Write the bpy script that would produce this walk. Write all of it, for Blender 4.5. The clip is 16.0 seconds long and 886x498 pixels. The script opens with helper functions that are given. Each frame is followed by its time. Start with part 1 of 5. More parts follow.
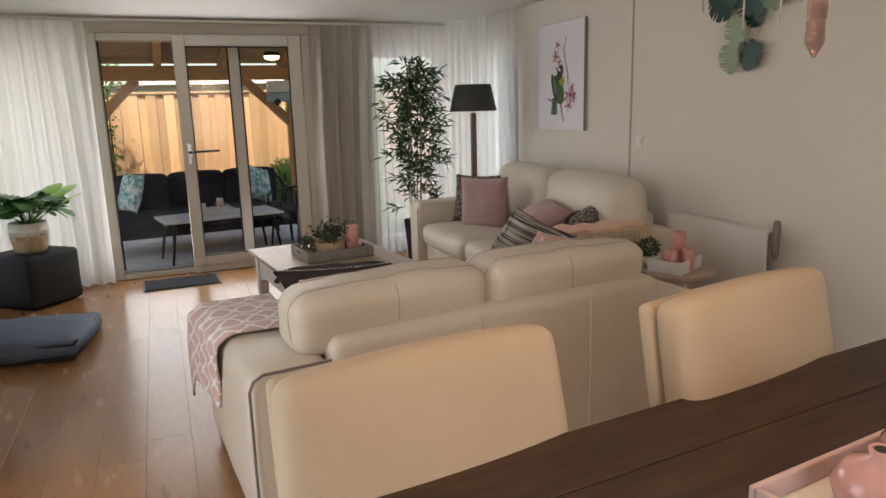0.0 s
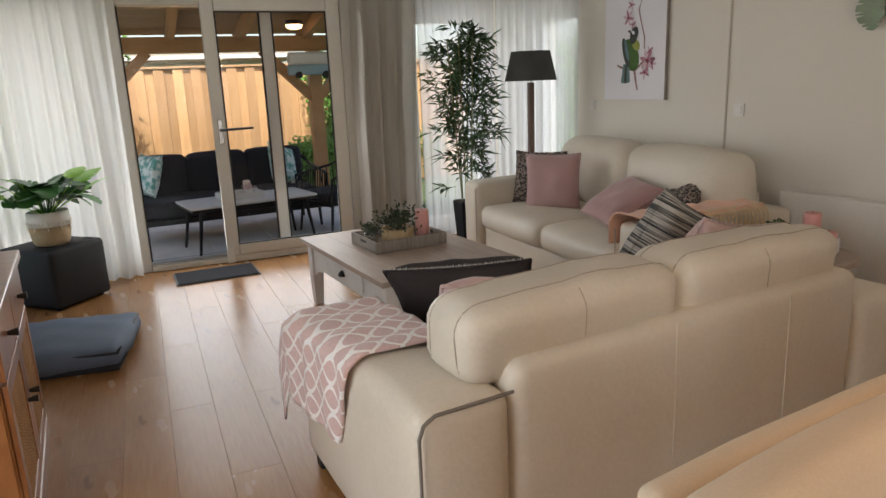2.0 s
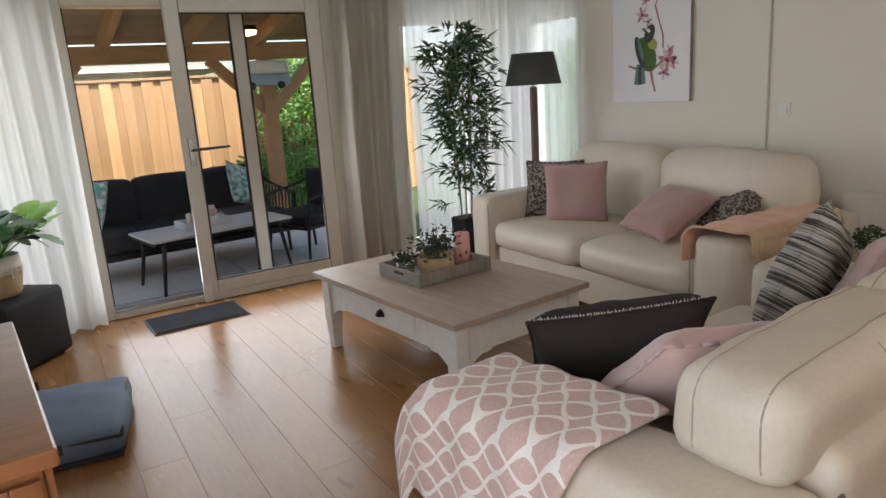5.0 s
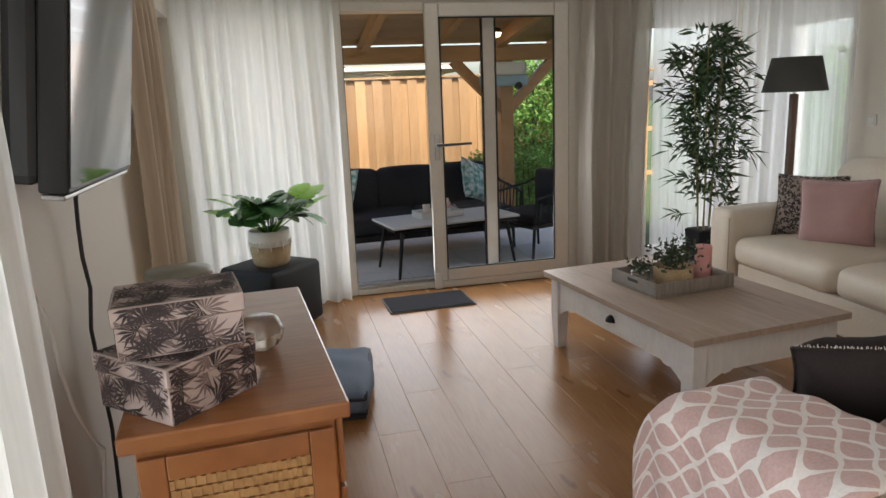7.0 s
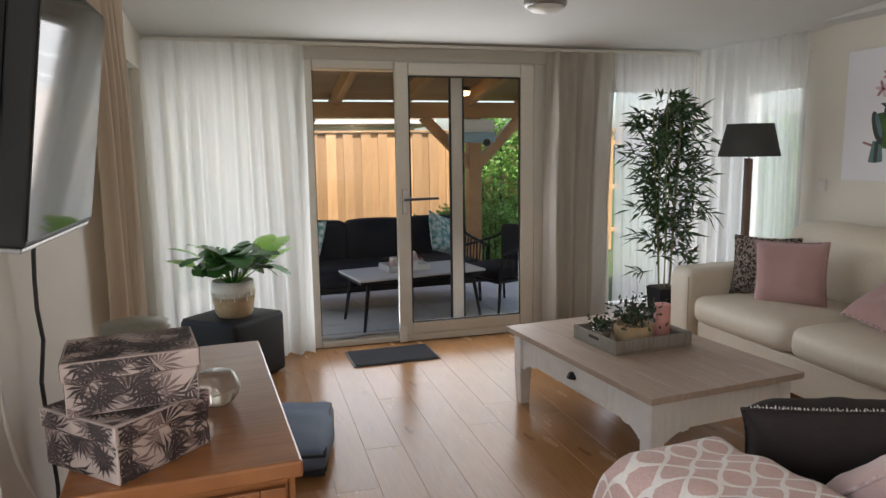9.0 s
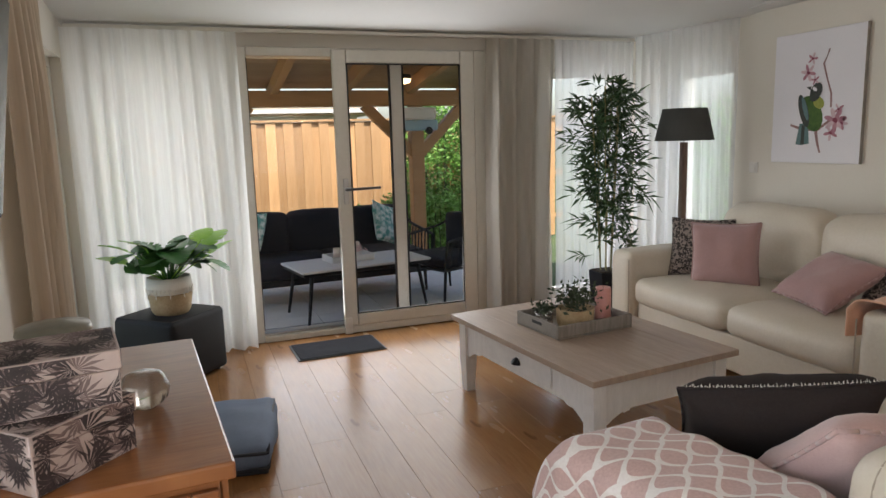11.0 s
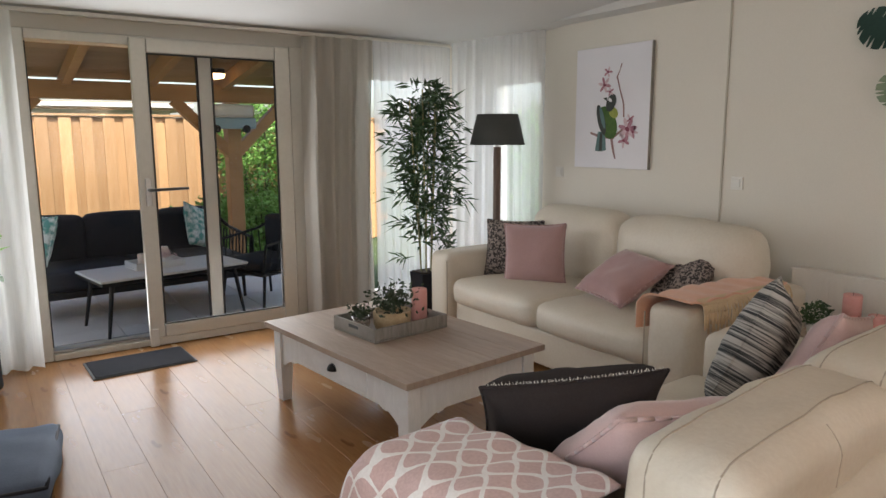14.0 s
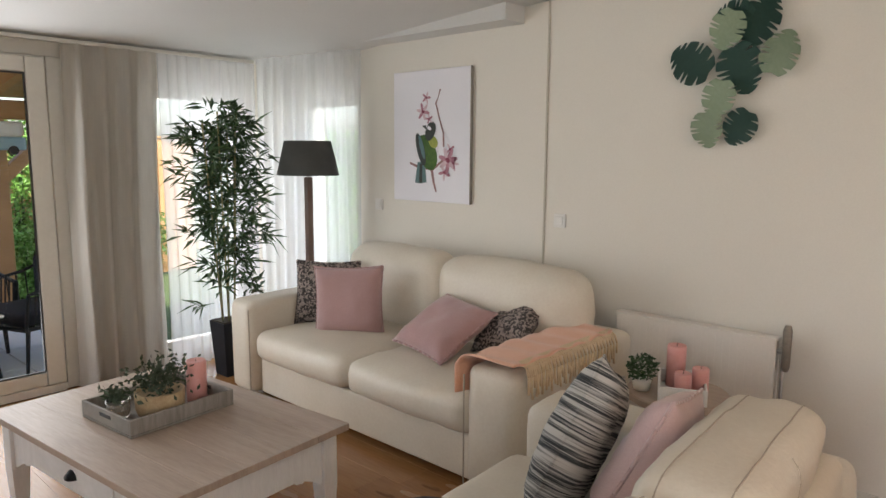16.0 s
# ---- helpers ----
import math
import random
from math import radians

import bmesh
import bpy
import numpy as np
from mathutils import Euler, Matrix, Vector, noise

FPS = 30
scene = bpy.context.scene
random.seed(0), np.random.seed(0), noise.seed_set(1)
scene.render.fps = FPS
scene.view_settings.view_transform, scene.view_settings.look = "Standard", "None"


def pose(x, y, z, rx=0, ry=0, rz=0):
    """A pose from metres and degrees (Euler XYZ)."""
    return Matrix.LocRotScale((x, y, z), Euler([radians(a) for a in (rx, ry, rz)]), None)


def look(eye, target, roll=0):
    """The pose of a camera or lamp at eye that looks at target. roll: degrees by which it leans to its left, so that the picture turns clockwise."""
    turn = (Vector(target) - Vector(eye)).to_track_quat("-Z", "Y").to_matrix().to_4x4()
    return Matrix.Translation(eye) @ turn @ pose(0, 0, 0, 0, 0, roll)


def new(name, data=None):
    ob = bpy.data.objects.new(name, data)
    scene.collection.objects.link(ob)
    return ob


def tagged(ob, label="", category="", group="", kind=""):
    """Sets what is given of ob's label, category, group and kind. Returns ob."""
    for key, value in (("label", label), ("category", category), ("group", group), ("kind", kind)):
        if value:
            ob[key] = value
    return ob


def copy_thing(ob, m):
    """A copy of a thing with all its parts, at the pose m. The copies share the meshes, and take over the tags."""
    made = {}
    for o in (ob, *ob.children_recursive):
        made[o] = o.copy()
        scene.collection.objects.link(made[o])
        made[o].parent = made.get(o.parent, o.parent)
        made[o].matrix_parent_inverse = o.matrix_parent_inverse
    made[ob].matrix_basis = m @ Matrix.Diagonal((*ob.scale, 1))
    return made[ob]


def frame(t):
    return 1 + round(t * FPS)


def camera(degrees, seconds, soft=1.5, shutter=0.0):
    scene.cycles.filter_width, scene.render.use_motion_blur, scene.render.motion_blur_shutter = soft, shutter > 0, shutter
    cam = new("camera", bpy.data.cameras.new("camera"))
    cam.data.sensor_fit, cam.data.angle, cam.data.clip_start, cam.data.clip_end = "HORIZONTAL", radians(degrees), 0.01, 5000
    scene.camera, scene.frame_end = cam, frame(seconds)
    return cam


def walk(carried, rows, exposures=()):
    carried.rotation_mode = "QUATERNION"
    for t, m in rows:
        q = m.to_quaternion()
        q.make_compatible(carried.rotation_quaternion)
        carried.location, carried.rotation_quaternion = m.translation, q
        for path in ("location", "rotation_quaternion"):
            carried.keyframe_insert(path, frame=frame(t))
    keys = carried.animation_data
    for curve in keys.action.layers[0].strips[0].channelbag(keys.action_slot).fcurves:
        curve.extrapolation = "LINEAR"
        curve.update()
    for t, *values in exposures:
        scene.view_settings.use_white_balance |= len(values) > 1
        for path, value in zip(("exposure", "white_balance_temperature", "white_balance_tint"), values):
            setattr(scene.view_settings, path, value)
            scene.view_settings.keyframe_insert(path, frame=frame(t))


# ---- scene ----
cam = camera(65.8, 16.0)
PATH = [
    (0, (1.252, -1.591, 1.452), (1.991, 0.221, 1.039), -1.6),
    (0.5, (1.118, -1.578, 1.443), (1.893, 0.204, 0.969), -1.8),
    (1, (1.069, -1.357, 1.421), (1.723, 0.445, 0.849), -3.6),
    (1.5, (1.022, -1.114, 1.401), (1.655, 0.682, 0.789), -1.9),
    (2, (0.924, -0.886, 1.416), (1.687, 0.9, 0.938), -2.3),
    (2.5, (0.845, -0.733, 1.392), (1.65, 1.001, 0.804), -0.4),
    (3, (0.834, -0.5, 1.425), (1.803, 1.172, 0.909), -1.9),
    (3.2, (0.814, -0.41, 1.434), (1.825, 1.257, 0.991), -4.1),
    (5.3, (0.48, -0.065, 1.428), (1.462, 1.613, 0.957), -3.5),
    (5.5, (0.46, -0.067, 1.44), (1.386, 1.642, 0.971), -3.5),
    (6, (0.421, -0.059, 1.447), (1.189, 1.738, 1.025), -3.1),
    (6.5, (0.383, -0.054, 1.437), (0.965, 1.815, 1.028), -2.4),
    (7, (0.374, -0.057, 1.44), (0.814, 1.846, 1.009), -2.3),
    (7.5, (0.367, -0.061, 1.442), (0.717, 1.862, 1.022), -2.4),
    (8, (0.374, -0.074, 1.466), (0.715, 1.865, 1.112), -2.9),
    (8.5, (0.388, -0.072, 1.454), (0.849, 1.85, 1.155), -1.8),
    (9, (0.393, -0.089, 1.462), (0.93, 1.816, 1.176), -0.8),
    (9.2, (0.398, -0.091, 1.466), (0.978, 1.802, 1.183), -0.4),
    (11.3, (0.451, -0.065, 1.453), (1.18, 1.766, 1.111), -2.3),
    (11.5, (0.473, -0.063, 1.449), (1.284, 1.731, 1.097), -2.4),
    (12, (0.492, -0.073, 1.45), (1.46, 1.648, 1.133), -1.4),
    (12.5, (0.498, -0.093, 1.461), (1.545, 1.585, 1.164), -0.8),
    (13, (0.498, -0.096, 1.467), (1.58, 1.557, 1.16), -1.1),
    (13.5, (0.516, -0.092, 1.469), (1.592, 1.569, 1.181), -1.3),
    (14, (0.539, -0.048, 1.448), (1.651, 1.582, 1.125), -0.2),
    (14.5, (0.638, 0.045, 1.469), (1.736, 1.682, 1.131), -1.2),
    (15, (0.785, 0.13, 1.505), (1.903, 1.749, 1.147), -1.9),
    (15.5, (0.955, 0.168, 1.527), (2.267, 1.63, 1.148), -1.7),
    (16, (1.053, 0.243, 1.547), (2.51, 1.584, 1.268), 0.4),
]
walk(cam, [(t, look(eye, target, roll)) for t, eye, target, roll in PATH],
     [(0, 1.08, 6950, 13), (3.0, 1.14, 6600, 11), (5.5, 1.19, 6500, 11), (7.0, 1.07, 6700, 12), (9.0, 1.05, 6600, 12), (12.5, 1.18, 6700, 12), (14.5, 1.3, 6600, 12), (16.0, 1.6, 6600, 12)])

# ---- world, sun, lights ----
world = bpy.data.worlds.new("sky")
scene.world = world
world.use_nodes = True
wn = world.node_tree
sky = wn.nodes.new("ShaderNodeTexSky")
sky.sky_type, sky.sun_disc = "NISHITA", False
sky.sun_elevation, sky.sun_rotation = radians(52), radians(190)
sky.air_density, sky.dust_density = 1.0, 3.0
wn.links.new(sky.outputs[0], wn.nodes["Background"].inputs[0])
wn.nodes["Background"].inputs[1].default_value = 0.15

sun_data = bpy.data.lights.new("sun", "SUN")
sun_data.energy, sun_data.angle, sun_data.color = 2.7, radians(1.0), (1.0, 0.93, 0.82)
sun_ob = new("sun", sun_data)
sun_ob.matrix_world = look((-1.2, -7.0, 9.5), (0, 0, 0))


def window_light(name, eye, target, w, h, watts):
    data = bpy.data.lights.new(name, "AREA")
    data.shape, data.size, data.size_y, data.energy, data.color = "RECTANGLE", w, h, watts, (0.93, 0.97, 1.0)
    ob = new(name, data)
    ob.matrix_world = look(eye, target)
    return ob


window_light("daylight_patio_door", (1.7, 4.895, 1.1), (1.7, 0, 0.8), 1.7, 1.9, 15)
window_light("daylight_corner_window", (3.58, 5.30, 1.05), (3.2, 0, 0.8), 0.7, 1.8, 5)
window_light("daylight_side_window", (4.80, 4.52, 1.05), (0, 4.2, 0.9), 0.75, 1.8, 6)
window_light("daylight_left_window", (0.27, 5.30, 1.05), (0.5, 0, 0.8), 0.9, 1.8, 4.6)
# added fill lamp, out of view, brightens the room from the rear
window_light("unseen_rear_fill", (1.6, -4.15, 1.4), (1.8, 0, 1.0), 2.2, 1.3, 14)
window_light("daylight_west_window", (-0.33, 0.22, 1.1), (3.0, 0.35, 0.7), 1.9, 1.8, 13)

# ---- materials ----
MATS = {}


def nodes_of(name):
    m = bpy.data.materials.new(name)
    m.use_nodes = True
    MATS[name] = m
    t = m.node_tree
    return m, t, t.nodes["Principled BSDF"]


def noise_fac(t, scale, stretch=(1, 1, 1), detail=4.0, coord="Object"):
    tc = t.nodes.new("ShaderNodeTexCoord")
    mp = t.nodes.new("ShaderNodeMapping")
    mp.inputs["Scale"].default_value = stretch
    nz = t.nodes.new("ShaderNodeTexNoise")
    nz.inputs["Scale"].default_value, nz.inputs["Detail"].default_value = scale, detail
    t.links.new(tc.outputs[coord], mp.inputs[0])
    t.links.new(mp.outputs[0], nz.inputs["Vector"])
    return nz.outputs["Fac"]


def ramp(t, fac, c0, c1, p0=0.3, p1=0.7):
    r = t.nodes.new("ShaderNodeValToRGB")
    r.color_ramp.elements[0].position, r.color_ramp.elements[1].position = p0, p1
    r.color_ramp.elements[0].color, r.color_ramp.elements[1].color = (*c0, 1), (*c1, 1)
    t.links.new(fac, r.inputs[0])
    return r.outputs[0]


def mixc(t, a, b, fac, mode="MIX"):
    n = t.nodes.new("ShaderNodeMix")
    n.data_type, n.blend_type = "RGBA", mode
    if isinstance(fac, float):
        n.inputs["Factor"].default_value = fac
    else:
        t.links.new(fac, n.inputs["Factor"])
    t.links.new(a, n.inputs["A"])
    t.links.new(b, n.inputs["B"])
    return n.outputs["Result"]


def bump(t, bsdf, height, strength=0.2, dist=0.01):
    b = t.nodes.new("ShaderNodeBump")
    b.inputs["Strength"].default_value, b.inputs["Distance"].default_value = strength, dist
    t.links.new(height, b.inputs["Height"])
    t.links.new(b.outputs[0], bsdf.inputs["Normal"])


def surface(name, c0, c1, rough=0.5, metal=0.0, big=2.0, fine=60.0, stretch=(1, 1, 1), bumpy=0.15, dist=0.004, each=0.0, sheen=0.0, coat=0.0):
    """A surface with a slow and a fine variation between two colours, and a fine relief."""
    m, t, b = nodes_of(name)
    slow, fast = noise_fac(t, big, stretch), noise_fac(t, fine, stretch, 6)
    ca, cb = ramp(t, slow, c0, c1), ramp(t, fast, c0, c1)
    col = mixc(t, ca, cb, 0.45)
    if each:
        info = t.nodes.new("ShaderNodeObjectInfo")
        dark = ramp(t, info.outputs["Random"], (1 - each,) * 3, (1, 1, 1), 0, 1)
        col = mixc(t, col, dark, 1.0, "MULTIPLY")
    t.links.new(col, b.inputs["Base Color"])
    b.inputs["Roughness"].default_value, b.inputs["Metallic"].default_value = rough, metal
    b.inputs["Sheen Weight"].default_value, b.inputs["Coat Weight"].default_value = sheen, coat
    if bumpy:
        bump(t, b, fast, bumpy, dist)
    return m


wall_paint = surface("wall_paint", (0.70, 0.66, 0.59), (0.76, 0.72, 0.65), 0.75, big=1.2, fine=140, bumpy=0.12)
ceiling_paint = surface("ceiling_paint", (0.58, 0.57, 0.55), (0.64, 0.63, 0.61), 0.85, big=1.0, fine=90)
frame_paint = surface("frame_paint", (0.62, 0.60, 0.54), (0.69, 0.67, 0.61), 0.35, big=3, fine=40, bumpy=0.05)
dark_seal = surface("dark_seal", (0.02, 0.02, 0.02), (0.04, 0.04, 0.04), 0.6)
leather = surface("cream_leather", (0.62, 0.55, 0.45), (0.70, 0.64, 0.54), 0.45, big=3.5, fine=70, bumpy=0.3, dist=0.004)
piping = surface("seam_piping", (0.16, 0.14, 0.12), (0.24, 0.21, 0.18), 0.6)
stitch = surface("stitch_thread", (0.38, 0.32, 0.25), (0.46, 0.40, 0.32), 0.7)
pale_linen = surface("dining_chair_cloth", (0.52, 0.405, 0.285), (0.60, 0.48, 0.35), 0.8, big=4, fine=220, bumpy=0.25, dist=0.002)
pink_velvet = surface("pink_velvet", (0.36, 0.215, 0.21), (0.46, 0.29, 0.285), 0.8, big=5, fine=160, sheen=0.35)
light_pink = surface("light_pink_cloth", (0.56, 0.38, 0.37), (0.66, 0.48, 0.46), 0.8, big=5, fine=160, sheen=0.4)
dark_cloth = surface("dark_brown_cloth", (0.020, 0.015, 0.015), (0.034, 0.027, 0.027), 0.9, big=4, fine=120)
peach_wool = surface("peach_wool", (0.70, 0.36, 0.23), (0.80, 0.48, 0.34), 0.9, big=8, fine=200, bumpy=0.5, sheen=0.3)
fringe_wool = surface("fringe_wool", (0.62, 0.45, 0.27), (0.74, 0.58, 0.40), 0.9, big=8, fine=200)
black_pouf = surface("black_cloth", (0.004, 0.004, 0.005), (0.010, 0.010, 0.011), 0.7, big=4, fine=100)
blue_canvas = surface("blue_canvas", (0.075, 0.105, 0.16), (0.125, 0.165, 0.24), 0.75, big=3, fine=180, bumpy=0.3)
blue_trim = surface("navy_trim", (0.012, 0.015, 0.022), (0.022, 0.026, 0.036), 0.7)
doormat_rib = surface("doormat_rib", (0.022, 0.024, 0.032), (0.045, 0.047, 0.058), 0.95, fine=300, bumpy=0.6)
white_wash = surface("white_washed_wood", (0.72, 0.71, 0.69), (0.84, 0.83, 0.81), 0.5, big=6, fine=30, stretch=(6, 1, 1), bumpy=0.15)
grey_oak = surface("greyed_oak", (0.36, 0.27, 0.21), (0.50, 0.40, 0.32), 0.45, big=3, fine=14, stretch=(9, 1, 1), bumpy=0.25, each=0.12)
tray_wood = surface("grey_tray_wood", (0.18, 0.16, 0.14), (0.32, 0.29, 0.26), 0.65, big=5, fine=18, stretch=(8, 1, 1), bumpy=0.25)
teak = surface("orange_teak", (0.22, 0.075, 0.022), (0.36, 0.15, 0.05), 0.32, big=3, fine=12, stretch=(1, 7, 1), bumpy=0.1, coat=0.35)
dark_table = surface("dark_table_wood", (0.026, 0.014, 0.008), (0.085, 0.048, 0.027), 0.6, big=3, fine=10, stretch=(1, 9, 1), bumpy=0.3)
rattan_dark = surface("woven_rattan", (0.30, 0.15, 0.05), (0.52, 0.30, 0.12), 0.6, big=9, fine=60, each=0.3)
iron = surface("black_iron", (0.012, 0.012, 0.013), (0.03, 0.03, 0.031), 0.45, 0.6)
steel = surface("brushed_steel", (0.42, 0.41, 0.40), (0.55, 0.54, 0.53), 0.3, 1.0)
bronze = surface("bronze_handle", (0.025, 0.020, 0.016), (0.06, 0.05, 0.04), 0.45, 0.6)
shade_cloth = surface("grey_shade_cloth", (0.050, 0.052, 0.050), (0.085, 0.088, 0.085), 0.9, big=4, fine=250, bumpy=0.3)
lamp_wood = surface("lamp_stand_wood", (0.13, 0.085, 0.065), (0.22, 0.15, 0.12), 0.6, stretch=(1, 1, 0.2), fine=30)
bamboo_leaf = surface("bamboo_leaf", (0.028, 0.070, 0.026), (0.075, 0.14, 0.055), 0.5, big=6, fine=40, each=0.25)
bamboo_stem = surface("bamboo_stem", (0.14, 0.14, 0.05), (0.24, 0.22, 0.09), 0.5)
monstera_leaf = surface("split_leaf", (0.030, 0.13, 0.03), (0.09, 0.25, 0.06), 0.4, big=6, fine=30, each=0.3)
# base colour raised in place of light coming through the leaf
monstera_bright = surface("backlit_split_leaf", (0.22, 0.50, 0.03), (0.36, 0.66, 0.08), 0.4, big=6, fine=30)
seagrass = surface("seagrass", (0.36, 0.25, 0.13), (0.52, 0.40, 0.25), 0.85, big=10, fine=80, bumpy=0.6)
white_rope = surface("white_rope", (0.70, 0.67, 0.60), (0.80, 0.78, 0.72), 0.85, big=10, fine=90, bumpy=0.6)
pink_wax = surface("pink_wax", (0.66, 0.30, 0.27), (0.74, 0.40, 0.36), 0.5, big=8, fine=50)
cream_wax = surface("cream_wax", (0.70, 0.58, 0.50), (0.78, 0.68, 0.60), 0.5)
pink_glaze = surface("pink_glaze", (0.52, 0.28, 0.26), (0.62, 0.37, 0.35), 0.2, big=6, fine=30, coat=0.4)
dark_soil = surface("dark_soil", (0.03, 0.02, 0.015), (0.06, 0.045, 0.03), 0.95, bumpy=0.7)
herb_green = surface("herb_green", (0.035, 0.06, 0.03), (0.09, 0.12, 0.06), 0.6, each=0.3)
canvas_white = surface("canvas_white", (0.74, 0.73, 0.78), (0.82, 0.81, 0.85), 0.8, fine=250)
radiator_paint = surface("radiator_paint", (0.70, 0.66, 0.60), (0.76, 0.72, 0.66), 0.4)
# grey-brown that carries the edge shadow of the wall panel joint
joint_shade = surface("joint_shade", (0.47, 0.43, 0.36), (0.55, 0.50, 0.42), 0.6)
valve_metal = surface("valve_metal", (0.20, 0.17, 0.14), (0.30, 0.26, 0.22), 0.45, 0.5)
plastic_white = surface("switch_plastic", (0.72, 0.70, 0.66), (0.78, 0.76, 0.72), 0.35)
tv_black = surface("tv_plastic", (0.003, 0.003, 0.0035), (0.006, 0.006, 0.0065), 0.55)
tv_glass = surface("tv_screen", (0.012, 0.012, 0.014), (0.016, 0.016, 0.018), 0.06, bumpy=0)
tin_leaf_dark = surface("painted_tin_dark", (0.012, 0.045, 0.035), (0.03, 0.08, 0.06), 0.45, 0.3, each=0.2)
tin_leaf_pale = surface("painted_tin_pale", (0.20, 0.27, 0.17), (0.32, 0.39, 0.27), 0.5, 0.3, each=0.2)
fence_wood = surface("fence_board_wood", (0.52, 0.30, 0.135), (0.68, 0.44, 0.23), 0.7, big=3, fine=16, stretch=(6, 6, 0.6), bumpy=0.25, each=0.42)
beam_wood = surface("beam_wood", (0.34, 0.17, 0.07), (0.48, 0.27, 0.12), 0.65, big=3, fine=14, stretch=(1, 5, 5), bumpy=0.2)
roof_board = surface("roof_board", (0.30, 0.19, 0.11), (0.40, 0.27, 0.16), 0.75, each=0.2)
concrete = surface("terrace_concrete", (0.60, 0.59, 0.58), (0.72, 0.71, 0.69), 0.85, big=2, fine=50, bumpy=0.3, each=0.12)
soil_ground = surface("garden_soil", (0.05, 0.085, 0.03), (0.10, 0.145, 0.06), 0.95, big=1, fine=20, bumpy=0.6)
hedge_leaf = surface("hedge_leaf", (0.07, 0.20, 0.03), (0.19, 0.38, 0.07), 0.5, big=5, fine=30)
shrub_leaf = surface("shrub_leaf", (0.04, 0.10, 0.02), (0.13, 0.22, 0.05), 0.5, big=5, fine=30)
hedge_core = surface("hedge_twigs", (0.02, 0.035, 0.012), (0.04, 0.06, 0.02), 0.9, fine=20)
anthracite = surface("anthracite_cushion", (0.010, 0.011, 0.017), (0.020, 0.022, 0.030), 0.9, fine=160)
rope_black = surface("black_rope", (0.015, 0.015, 0.016), (0.03, 0.03, 0.03), 0.8)
table_white = surface("pale_stone_top", (0.60, 0.59, 0.57), (0.70, 0.69, 0.67), 0.4)
sign_blue = surface("blue_painted_wood", (0.24, 0.36, 0.42), (0.34, 0.46, 0.52), 0.6)
green_glaze = surface("grey_green_ceramic", (0.20, 0.20, 0.16), (0.28, 0.27, 0.22), 0.35)
lamp_metal = surface("lamp_metal", (0.26, 0.25, 0.24), (0.36, 0.35, 0.34), 0.35, 0.7)


def floor_material():
    m, t, b = nodes_of("oak_floor_board")
    grain = noise_fac(t, 7.0, (11, 0.9, 1), 7)
    patch = noise_fac(t, 2.2, (2.5, 0.8, 1), 3)
    knots = noise_fac(t, 5.0, (2.2, 1.0, 1), 2)
    c = mixc(t, ramp(t, grain, (0.29, 0.135, 0.048), (0.40, 0.205, 0.084)), ramp(t, patch, (0.26, 0.118, 0.041), (0.42, 0.22, 0.095)), 0.5)
    c = mixc(t, c, ramp(t, knots, (0.50, 0.38, 0.30), (1, 1, 1), 0.25, 0.33), 1.0, "MULTIPLY")
    info = t.nodes.new("ShaderNodeObjectInfo")
    c = mixc(t, c, ramp(t, info.outputs["Random"], (0.84, 0.82, 0.80), (1, 1, 1), 0, 1), 1.0, "MULTIPLY")
    t.links.new(c, b.inputs["Base Color"])
    t.links.new(ramp(t, patch, (0.20,) * 3, (0.30,) * 3), b.inputs["Roughness"])
    b.inputs["Specular IOR Level"].default_value = 0.36
    bump(t, b, grain, 0.10, 0.002)
    return m


floor_board = floor_material()


def cloth_sheer(name, colour, through_light, clear):
    m, t, b = nodes_of(name)
    weave = noise_fac(t, 3.0, (40, 40, 2), 4)
    col = ramp(t, weave, tuple(c * 0.93 for c in colour), colour)
    t.links.new(col, b.inputs["Base Color"])
    b.inputs["Roughness"].default_value = 0.9
    tl = t.nodes.new("ShaderNodeBsdfTranslucent")
    t.links.new(col, tl.inputs[0])
    tp = t.nodes.new("ShaderNodeBsdfTransparent")
    m1, m2 = t.nodes.new("ShaderNodeMixShader"), t.nodes.new("ShaderNodeMixShader")
    m1.inputs[0].default_value, m2.inputs[0].default_value = through_light, clear
    t.links.new(b.outputs[0], m1.inputs[1])
    t.links.new(tl.outputs[0], m1.inputs[2])
    t.links.new(m1.outputs[0], m2.inputs[1])
    t.links.new(tp.outputs[0], m2.inputs[2])
    t.links.new(m2.outputs[0], t.nodes["Material Output"].inputs[0])
    return m


sheer_white = cloth_sheer("sheer_voile", (0.86, 0.86, 0.84), 0.60, 0.10)
sheer_thin = cloth_sheer("thin_voile", (0.85, 0.86, 0.88), 0.60, 0.38)
curtain_linen = cloth_sheer("linen_curtain", (0.62, 0.585, 0.53), 0.45, 0.09)
curtain_beige = cloth_sheer("beige_curtain", (0.66, 0.56, 0.44), 0.35, 0.0)


def glass_material():
    m, t, b = nodes_of("window_glass")
    tp, gl = t.nodes.new("ShaderNodeBsdfTransparent"), t.nodes.new("ShaderNodeBsdfGlossy")
    gl.inputs["Roughness"].default_value = 0.02
    fr = t.nodes.new("ShaderNodeFresnel")
    fr.inputs[0].default_value = 1.18
    mx = t.nodes.new("ShaderNodeMixShader")
    t.links.new(fr.outputs[0], mx.inputs[0])
    t.links.new(tp.outputs[0], mx.inputs[1])
    t.links.new(gl.outputs[0], mx.inputs[2])
    t.links.new(mx.outputs[0], t.nodes["Material Output"].inputs[0])
    return m


window_glass = glass_material()


